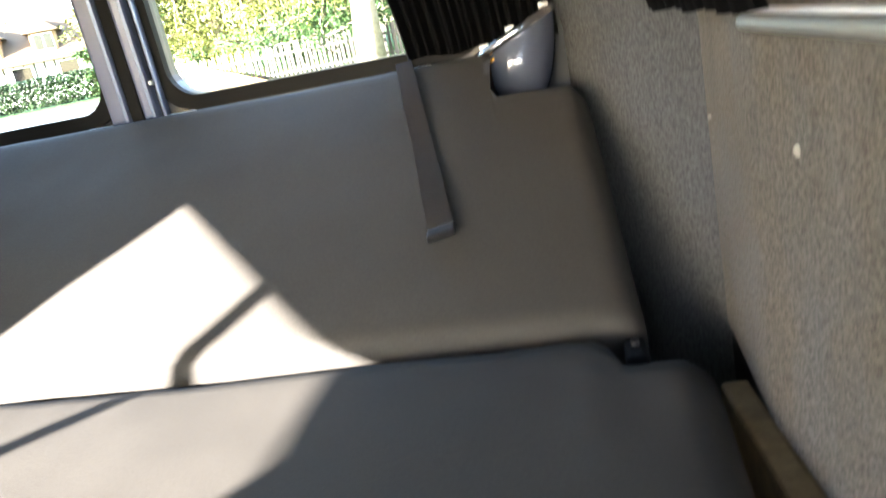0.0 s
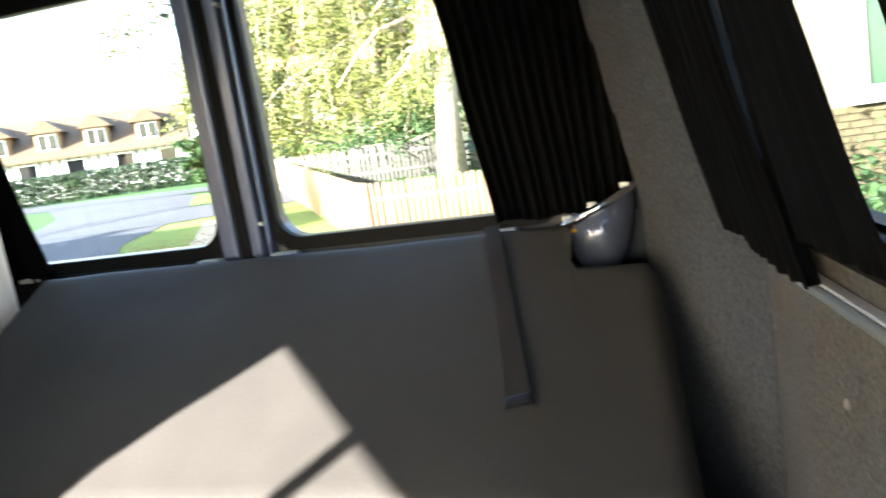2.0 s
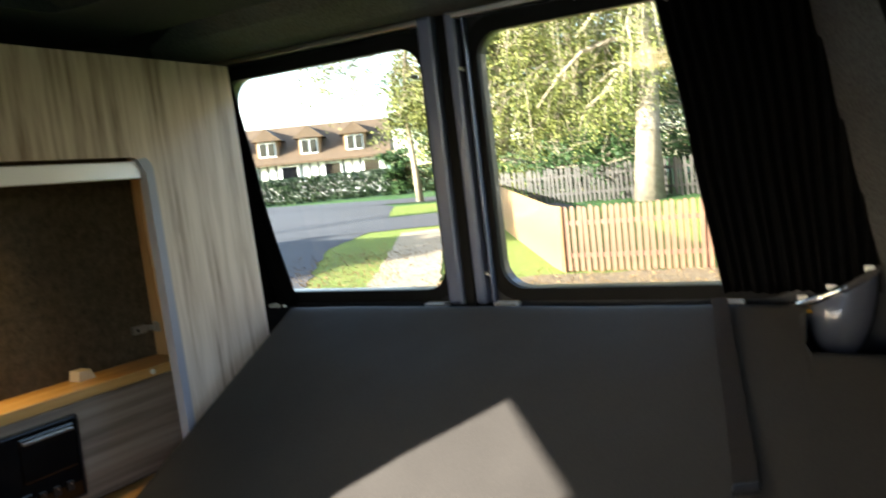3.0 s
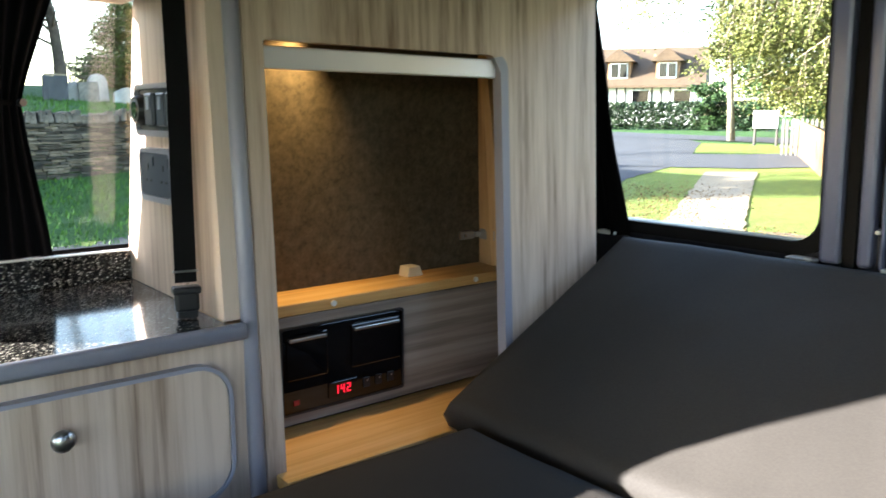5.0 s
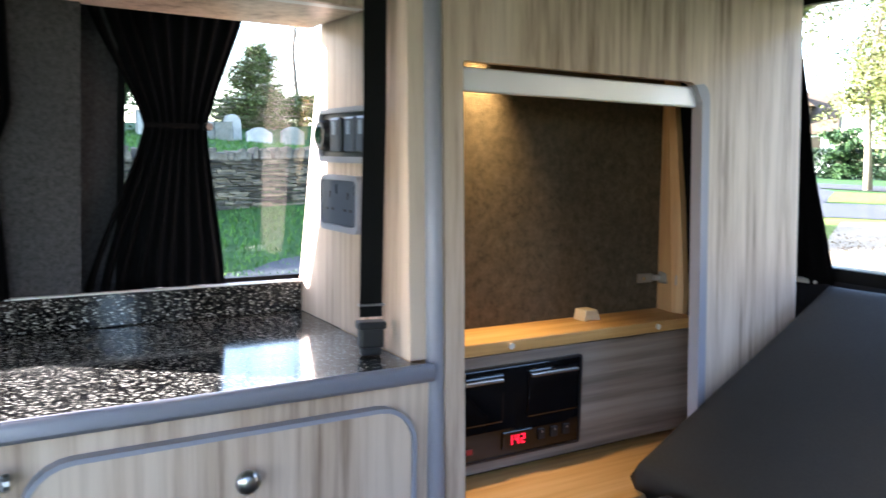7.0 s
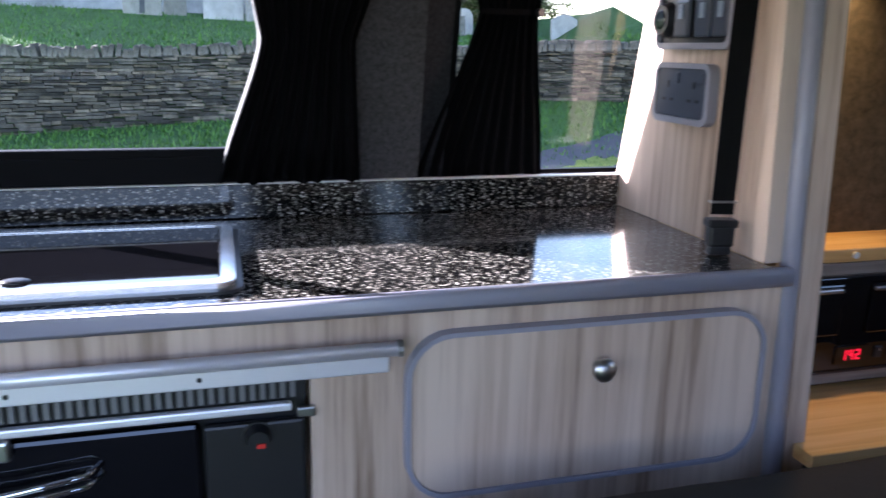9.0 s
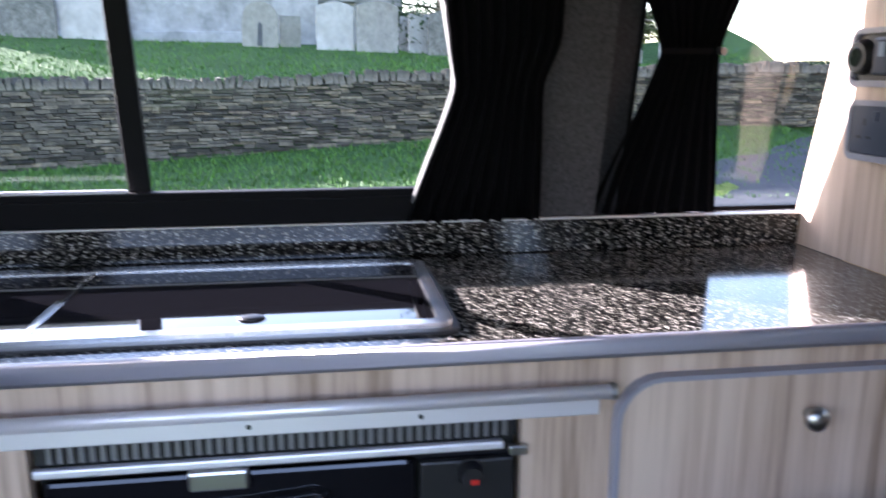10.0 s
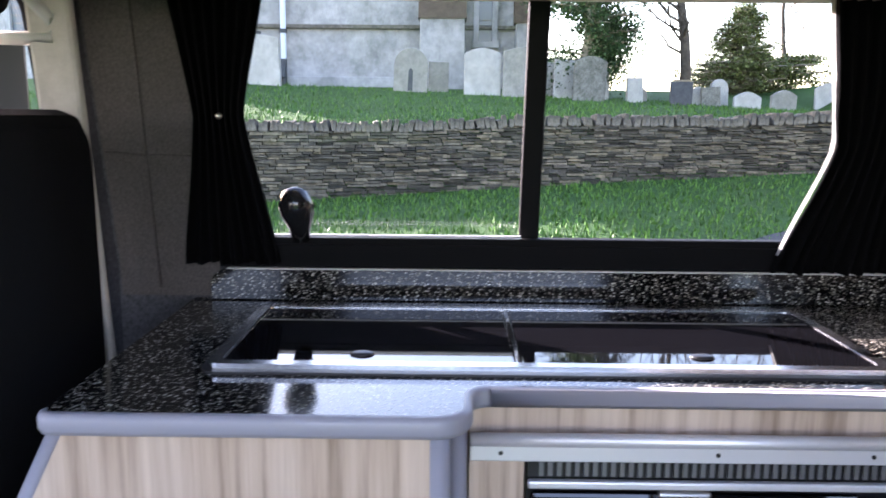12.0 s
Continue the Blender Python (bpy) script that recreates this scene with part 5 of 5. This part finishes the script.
pipe = part("downpipe", cyl((CX + 0.3, -5.37, 2.85), (CX + 0.3, -5.37, zc + 4.8), 0.085, 10), M_PIPE, church, "pale painted rainwater pipe")
part("pipe_foot", cyl((CX + 0.3, -5.37, zc), (CX + 0.3, -5.37, 2.85), 0.09, 10), M_SLATE, pipe)
part("drain_box", box(CX + 0.2, CX + 0.5, -5.9, -5.3, 2.3, 2.62, 0.02), M_SLATE, pipe)
for z in (3.6, 5.0):
    part("pipe_collar", cyl((CX + 0.3, -5.37, z), (CX + 0.3, -5.37, z + 0.12), 0.12, 10), M_SLATE, pipe)
part("roof", box(CX - 8.5, CX + 0.5, -14.5, 2.6, zc + 4.8, zc + 5.0), M_ROOF, church)


# ---- trees ----
def leaf_mat(name, dark, light):
    m, nt, b = mat(name, dark, 0.6)
    geo = add(nt, "NewGeometry")
    col = ramp(nt, geo.outputs["Random Per Island"], [(0.0, dark), (1.0, light)])
    nt.links.new(col, b.inputs["Base Color"])
    b.inputs["Specular IOR Level"].default_value = 0.25
    return m


M_BARK_DARK = speckled("dark_bark", (0.05, 0.042, 0.034), (0.16, 0.13, 0.1), 8, 0.95, 30, 1.0, 1.0, 0.03)
M_LEAF_YELLOW = leaf_mat("yellow_green_foliage", (0.04, 0.058, 0.013), (0.21, 0.22, 0.06))
M_LEAF_DARK = leaf_mat("dark_green_foliage", (0.012, 0.035, 0.012), (0.05, 0.1, 0.03))
M_LEAF_MID = leaf_mat("olive_foliage", (0.05, 0.07, 0.02), (0.17, 0.2, 0.06))


def leaves(count, where, size, seed, long=1.0):
    """Small tilted leaf sprays at places given by where(rnd)."""
    r = random.Random(seed)
    vs, fs = [], []
    for _ in range(count):
        p = Vector(where(r))
        s = size * r.uniform(0.6, 1.4)
        q = Euler((r.uniform(-0.9, 0.9), r.uniform(-0.9, 0.9), r.uniform(0, 6.3))).to_matrix()
        b = len(vs)
        for a, c in ((-0.5, 0), (0, -0.28), (0.5, 0), (0, 0.28)):
            vs.append(p + q @ Vector((a * s * long, c * s, s * 0.15 * (1 if a == 0 else -1))))
        fs.append((b, b + 1, b + 2, b + 3))
    me = bpy.data.meshes.new("crown")
    me.from_pydata(vs, [], fs)
    return me


def tree(name, x, y, h, r, label, leaf, count, size, trunk_r, seed, first=0.25, droop=0.5, limbs=16, cone=True, spread=0.05, bark=M_BARK):
    th = thing(name, label, "tree")
    rn = random.Random(seed)
    z0 = height(x, y) - 0.2
    lean = [(x + 0.12 * math.sin(k * 1.3 + seed), y + 0.12 * math.cos(k * 1.1 + seed), z0 + h * k / 8) for k in range(9)]
    bm = tube(lean, [trunk_r * (1.25 if k == 0 else 1 - 0.1 * k) for k in range(9)], 12)
    limb = []
    for k in range(limbs):
        f = first + (0.97 - first) * (k + rn.random()) / limbs
        a = rn.uniform(0, 2 * PI)
        reach = r * ((1 - f) / (1 - first) if cone else math.sqrt(max(0.05, 1 - (2 * (f - first) / (1 - first) - 1) ** 2))) * rn.uniform(0.7, 1.1) + 0.3
        zb = z0 + h * f
        pts = []
        for j in range(5):
            g = j / 4
            pts.append(Vector((x + math.cos(a) * reach * g + 0.2 * rn.uniform(-1, 1) * g, y + math.sin(a) * reach * g + 0.2 * rn.uniform(-1, 1) * g, zb + reach * (0.35 * g - droop * g * g))))
        limb.append(pts)
        tube(pts, [max(0.012, trunk_r * 0.32 * (1 - f * 0.6) * (1 - 0.8 * j / 4)) for j in range(5)], 6, bm)
    twigs = []
    for pts in limb:
        reach = (pts[4] - pts[0]).length
        for _ in range(9 if count else 5):
            g = rn.uniform(0.2, 1.0) * 4
            i = min(3, int(g))
            p = pts[i].lerp(pts[i + 1], g - i)
            along = (pts[4] - pts[0]).normalized()
            d = (along * rn.uniform(0.2, 1.0) + Vector((rn.uniform(-1, 1), rn.uniform(-1, 1), rn.uniform(-0.3, 0.5) if droop < 0 else 0))).normalized()
            ln = reach * rn.uniform(0.2, 0.5)
            if droop >= 0.6:
                ln *= rn.uniform(0.7, 1.5)
                run = [p + d * ln * 0.4 * (k / 3) ** 0.7 + Vector((0, 0, -0.9 * ln * (k / 3) ** 1.4)) for k in range(4)]
            else:
                run = [p + d * ln * k / 3 + Vector((0, 0, -0.55 * droop * ln * (k / 3) ** 2)) for k in range(4)]
            twigs.append(run)
            tube(run, [0.03, 0.022, 0.014, 0.006] if droop >= 0 else [0.02, 0.014, 0.01, 0.004], 4, bm)
    part("trunk", bm, bark, th, smooth=True)

    def where(q):
        run = twigs[q.randrange(len(twigs))]
        g = q.uniform(0.1, 1.1) * 3
        i = min(2, int(g))
        p = run[i] + (run[i + 1] - run[i]) * (g - i)
        w = spread * r
        return p + Vector((q.gauss(0, w), q.gauss(0, w), q.gauss(-0.5 * w, w)))
    if count:
        me = leaves(count, where, size, seed)
        me.materials.append(leaf)
        ob = new("crown", me)
        ob.parent = th
    return th


tree("conifer", -5.55, 25.4, 19, 6.0, "tall yellow-green cedar with a pale sunlit trunk", M_LEAF_YELLOW, 60000, 0.105, 0.42, 11, 0.2, 0.75, 52, False, 0.026)
tree("conifer", -9.8, 31, 15, 5.5, "yellow-green conifer behind the fence", M_LEAF_YELLOW, 48000, 0.14, 0.3, 12, 0.12, 0.6, 44, False, 0.032)
tree("conifer", -3.2, 35, 16, 7, "dark green conifer behind the fence", M_LEAF_DARK, 36000, 0.24, 0.4, 13, 0.03, 0.3, 54, False, 0.08)
tree("conifer", -12.5, 41, 15, 7, "dark green conifer behind the garden", M_LEAF_DARK, 30000, 0.26, 0.4, 23, 0.03, 0.3, 54, False, 0.08)
tree("conifer", -18.4, 32.4, 15, 4.6, "slender yellow-green tree by the side road", M_LEAF_YELLOW, 14000, 0.17, 0.15, 14, 0.3, 0.7, 30, False)
tree("conifer", -15.6, 36.5, 15, 5.2, "broad yellow-green tree behind the notice board", M_LEAF_YELLOW, 44000, 0.19, 0.35, 24, 0.03, 0.4, 56, False, 0.07)
tree("conifer", 4.5, 34, 14, 5, "olive conifer behind the fence", M_LEAF_MID, 16000, 0.26, 0.35, 15, 0.03, 0.3, 36, False, 0.08)
tree("conifer", -19.6, 43.0, 15, 5.0, "dark green conifer behind the notice board", M_LEAF_DARK, 26000, 0.26, 0.35, 26, 0.03, 0.3, 50, False, 0.09)
for bx, by, bs in ((-7.6, 27.5, 1.3), (-4.0, 28.5, 1.6), (-9.8, 28.4, 1.2), (-1.2, 26.5, 1.3)):
    tree("garden_shrub", bx, by, 2.2 * bs, 1.5 * bs, "dark green garden shrub behind the fence", M_LEAF_DARK, 4500, 0.14, 0.05, int(by * 10), 0.05, 0.1, 18, False, 0.12)
tree("conifer", -27.6, 45.2, 3.2, 0.8, "dark green tree beside the house", M_LEAF_DARK, 9000, 0.22, 0.2, 25, 0.04, 0.2, 30, False, 0.1)
tree("yew_tree", -20.2, 3.05, 6.5, 1.25, "dark green yew beside the church", M_LEAF_DARK, 26000, 0.11, 0.16, 16, 0.06, 0.2, 90, False, 0.13)
tree("conifer", -24.0, 8.4, 2.75, 1.05, "small olive conifer in the churchyard", M_LEAF_MID, 15000, 0.085, 0.09, 17, 0.04, 0.1, 90, True, 0.1)
tree("conifer", -24.6, 9.3, 1.15, 1.7, "low olive bush in the churchyard", M_LEAF_MID, 8000, 0.11, 0.06, 22, 0.06, 0.2, 30, False)
tree("bare_tree", -21.0, 5.75, 7.0, 1.9, "leafless bare tree in the churchyard", M_LEAF_MID, 0, 0.2, 0.16, 18, 0.2, -0.5, 30, False, bark=M_BARK_DARK)
tree("bare_tree", -27.0, 10.9, 8.0, 1.9, "thin leafless tree in the churchyard", M_LEAF_MID, 0, 0.2, 0.09, 19, 0.2, -0.5, 26, False, bark=M_BARK_DARK)

# hedge
rh = random.Random(9)
hx = [(-60, 38.0), (-24, 46.5)]


def hedge_at(q):
    f = q.random()
    return (hx[0][0] + (hx[1][0] - hx[0][0]) * f + q.gauss(0, 0.4), hx[0][1] + (hx[1][1] - hx[0][1]) * f + q.gauss(0, 0.4), height(-40, 43) + 0.1 + q.uniform(0, 1.75))


me = leaves(30000, hedge_at, 0.22, 21)
me.materials.append(leaf_mat("hedge_foliage", (0.006, 0.017, 0.006), (0.027, 0.055, 0.018)))
ob = new("hedge", me)
tagged(ob, "dark clipped hedge along the road", "hedge", kind="stuff")

# fence: palings with rails, a return running away from the corner
fence = thing("picket_fence", "red-brown timber picket fence", "fence")
FX, FY = -4.0, 13.2
pale = mesh_of(plate([(-0.036, 0), (0.036, 0), (0.036, 1.07), (0.02, 1.115), (-0.02, 1.115), (-0.036, 1.07)], -0.01, 0.01, "y"), "paling", M_FENCE)
k = 0
while FX + 0.112 * k < 6:
    p = new("paling", pale)
    p.parent = fence
    p.matrix_basis = pose(FX + 0.112 * k, FY, height(FX, FY) + 0.03 + rnd.uniform(-0.015, 0.015), 0, rnd.uniform(-1.2, 1.2), 0)
    k += 1
for z in (0.3, 0.86):
    part("rail", box(FX, 6, FY + 0.012, FY + 0.05, height(FX, FY) + z - 0.04, height(FX, FY) + z + 0.04), M_FENCE, fence)
for k in range(5):
    part("post", box(FX - 0.05 + 2.4 * k, FX + 0.05 + 2.4 * k, FY + 0.052, FY + 0.15, height(FX, FY), height(FX, FY) + 1.13), M_FENCE, fence)
fence3 = thing("garden_fence", "old dark paling fence across the garden", "fence")
GY = 26.0
old_pale = mesh_of(plate([(-0.045, 0), (0.045, 0), (0.045, 1.16), (0.0, 1.24), (-0.045, 1.16)], -0.01, 0.01, "y"), "paling", M_FENCE_OLD)
for k in range(72):
    p = new("paling", old_pale)
    p.parent = fence3
    gx = -12.6 + 0.16 * k
    if abs(gx + 5.55) > 0.6:
        p.matrix_basis = pose(gx, GY, height(gx, GY) + rnd.uniform(-0.02, 0.04), 0, rnd.uniform(-2, 2), 0)
    else:
        p.matrix_basis = pose(gx, GY + 0.6, height(gx, GY) + rnd.uniform(-0.02, 0.04), 0, rnd.uniform(-2, 2), 0)
for z in (0.32, 0.92):
    part("rail", box(-12.7, -1.1, GY + 0.012, GY + 0.05, height(-7, GY) + z - 0.04, height(-7, GY) + z + 0.04), M_FENCE_OLD, fence3)
fence2 = thing("panel_fence", "close-boarded fence in sunlit tan running away along the path", "fence")
L = Vector((-13.4, 28.2, 0)) - Vector((FX, FY, 0))
n = int(L.length / 0.15)
ang = math.degrees(math.atan2(L.y, L.x))
board = mesh_of(box(-0.07, 0.07, -0.012, 0.012, 0, 1.16), "board", M_FENCE_SUNLIT)
for k in range(n):
    q = Vector((FX, FY, 0)) + L * (k / n)
    p = new("board", board)
    p.parent = fence2
    p.matrix_basis = pose(q.x, q.y, height(q.x, q.y), 0, 0, ang)

# house with dormers
house = thing("house", "long brown-tiled house with dormers and white timbered walls", "house")
HM = pose(-43.5, 55.5, height(-40, 55) - 0.1, 0, 0, 30)


def hpart(name, bm, m, parent=house, label=""):
    bmesh.ops.transform(bm, matrix=HM, verts=bm.verts[:])
    return part(name, bm, m, parent, label)


hpart("wall", box(-13, 7.2, 0, 8, -0.5, 3.7), M_RENDER)
bm = bmesh.new()
for x in (-13.4, 7.6):
    for y, z in ((-0.6, 3.4), (4, 6.8), (8.6, 3.4), (8.6, 3.2), (-0.6, 3.2)):
        bm.verts.new((x, y, z))
bm.verts.ensure_lookup_table()
for k in range(5):
    bm.faces.new([bm.verts[i] for i in (k, (k + 1) % 5, (k + 1) % 5 + 5, k + 5)])
bm.faces.new(bm.verts[:5])
bm.faces.new(bm.verts[5:])
bmesh.ops.recalc_face_normals(bm, faces=bm.faces[:])
hpart("roof", bm, M_ROOF)
for x in (-11, -7.0, -3.2, 0.5, 4.5):
    d = hpart("dormer", box(x - 0.95, x + 0.95, 0.2, 3.5, 3.7, 5.5), M_BRICK)
    bm = bmesh.new()
    for y in (-0.2, 3.8):
        for a, z in ((-1.35, 5.4), (0, 6.5), (1.35, 5.4)):
            bm.verts.new((x + a, y, z))
    bm.verts.ensure_lookup_table()
    for f in ((0, 1, 2), (3, 5, 4), (0, 3, 4, 1), (1, 4, 5, 2), (0, 2, 5, 3)):
        bm.faces.new([bm.verts[i] for i in f])
    hpart("dormer_roof", bm, M_ROOF, d)
    hpart("dormer_window", box(x - 0.75, x + 0.75, 0.1, 0.2, 4.0, 5.3), M_WHITE, d)
    for q in (-0.37, 0.37):
        hpart("dormer_pane", box(x + q - 0.3, x + q + 0.3, 0.06, 0.1, 4.1, 5.2), M_GLASS_BLACK, d)
for k in range(28):
    hpart("timber", box(-13 + 0.74 * k, -12.87 + 0.74 * k, -0.06, 0, 1.5, 3.3), M_TIMBER)
hpart("timber", box(-13, 7.2, -0.07, 0, 1.4, 1.55), M_TIMBER)
for x in (-9, -5, -1.4, 2.4, 5.8):
    w = hpart("window", box(x - 0.7, x + 0.7, -0.1, -0.06, 1.9, 3.0), M_GLASS_BLACK)
    hpart("window_frame", ring(round_rect(x - 0.78, x + 0.78, 1.82, 3.08, 0.01), round_rect(x - 0.68, x + 0.68, 1.92, 2.98, 0.01), -0.14, -0.06, "y"), M_WHITE, w)

# signboard by the path
sign = thing("notice_board", "white notice board on dark posts by the path", "sign")
sx, sy = -15.2, 29.6
sz = height(sx, sy)
part("board", box(sx - 0.5, sx + 0.5, sy - 0.03, sy, sz + 0.7, sz + 1.36), M_WHITE, sign)
for s in (-0.45, 0.45):
    part("post", box(sx + s - 0.04, sx + s + 0.04, sy + 0.01, sy + 0.09, sz, sz + 1.4), M_TIMBER, sign)

# brick house beyond the side window; its shade is painted into the colours
# white frame paint, greyed for the shade
M_SHADED_WHITE = mat("shaded_white_paint", (0.32, 0.32, 0.3), 0.5)[0]
bh = thing("brick_house", "brick house wall with a white-framed window", "house")
BY = 9.6
wy = BY
WX0, WX1, WZ0, WZ1 = 2.95, 5.6, 0.93, 2.6
bm = bmesh.new()
for a, b, c, d in ((1.6, WX0, -0.6, 4), (WX1, 14, -0.6, 4), (WX0, WX1, -0.6, WZ0), (WX0, WX1, WZ1, 4)):
    box(a, b, BY + 0.02, BY + 0.3, c, d, bm=bm)
part("wall", bm, mat("shaded_mortar", (0.1, 0.09, 0.065), 0.9)[0], bh)
wf = part("window", ring(round_rect(WX0, WX1, WZ0, WZ1, 0.01), round_rect(WX0 + 0.1, WX1 - 0.1, WZ0 + 0.1, WZ1 - 0.1, 0.01), BY - 0.02, BY + 0.08, "y"), M_SHADED_WHITE, bh, "white-framed window")
for x in (3.7, 4.5):
    part("mullion", box(x - 0.05, x + 0.05, BY - 0.015, BY + 0.08, WZ0 + 0.1, WZ1 - 0.1), M_SHADED_WHITE, wf)
part("pane", box(WX0 + 0.1, WX1 - 0.1, BY + 0.04, BY + 0.05, WZ0 + 0.1, WZ1 - 0.1), mat("shaded_green_glass", (0.022, 0.05, 0.032), 0.15)[0], wf)
part("sill", box(WX0 - 0.1, WX1 + 0.1, BY - 0.12, BY + 0.02, WZ0 - 0.08, WZ0), M_SHADED_WHITE, wf)
part("roof", box(1.2, 14, BY - 0.4, BY + 6, 4, 4.3), M_ROOF, bh)
brk = [mesh_of(box(-0.1075, 0.1075, -0.02, 0.02, -0.0325, 0.0325), "brick", M_BRICK_SHADED)]
for r in range(16):
    for c in range(12):
        b = new("brick", brk[0])
        b.parent = bh
        b.matrix_basis = pose(2.05 + 0.225 * c + (0.1125 if r % 2 else 0), BY + 0.008, WZ0 - 0.13 - 0.075 * r)
bush = leaves(2500, lambda q: (q.uniform(2.2, 5.2), 9.1 + q.gauss(0, 0.15), GROUND + abs(q.gauss(0, 0.42))), 0.12, 31)
bush.materials.append(M_LEAF_DARK)
ob = new("shrub", bush)
tagged(ob, "low dark green shrub under the window", "shrub", kind="stuff")

# fallen leaves on the verge and under the fence
M_LITTER = leaf_mat("fallen_leaves", (0.06, 0.032, 0.012), (0.24, 0.15, 0.055))


def litter_at(q):
    if q.random() < 0.55:
        x, y = q.uniform(-6, 2.5), 11.3 + q.gauss(0, 1.1)
    else:
        f = q.random()
        x, y = -6.6 - 4.0 * f + q.gauss(0, 1.0), 9 + 8 * f + q.gauss(0, 0.6)
    return x, y, height(x, y) + 0.048


litter = leaves(5500, litter_at, 0.05, 41)
litter.materials.append(M_LITTER)
ob = new("fallen_leaves", litter)
tagged(ob, "brown and orange fallen leaves on the ground", "leaf litter", kind="stuff")

# rough grass on the verge and in the churchyard
M_BLADE = leaf_mat("grass_blades", (0.018, 0.062, 0.008), (0.085, 0.2, 0.03))
rg = random.Random(51)
vs, fs = [], []
for _ in range(26000):
    if rg.random() < 0.5:
        x, y = rg.uniform(-13.95, -9.8), rg.uniform(-8, 9)
    else:
        x, y = -14.5 - 6.0 * rg.random() ** 1.3, rg.uniform(-10, 10)
    z = height(x, y)
    a, h, w = rg.uniform(0, 6.3), rg.uniform(0.03, 0.1), rg.uniform(0.012, 0.03)
    dx, dy = math.cos(a) * w, math.sin(a) * w
    tx, ty = rg.uniform(-0.05, 0.05), rg.uniform(-0.05, 0.05)
    k = len(vs)
    vs += [(x - dx, y - dy, z - 0.02), (x + dx, y + dy, z - 0.02), (x + tx, y + ty, z + h)]
    fs.append((k, k + 1, k + 2))
me = bpy.data.meshes.new("grass_tufts")
me.from_pydata(vs, [], fs)
me.materials.append(M_BLADE)
tagged(new("grass_tufts", me), "rough green grass along the stone wall", "grass", kind="stuff")
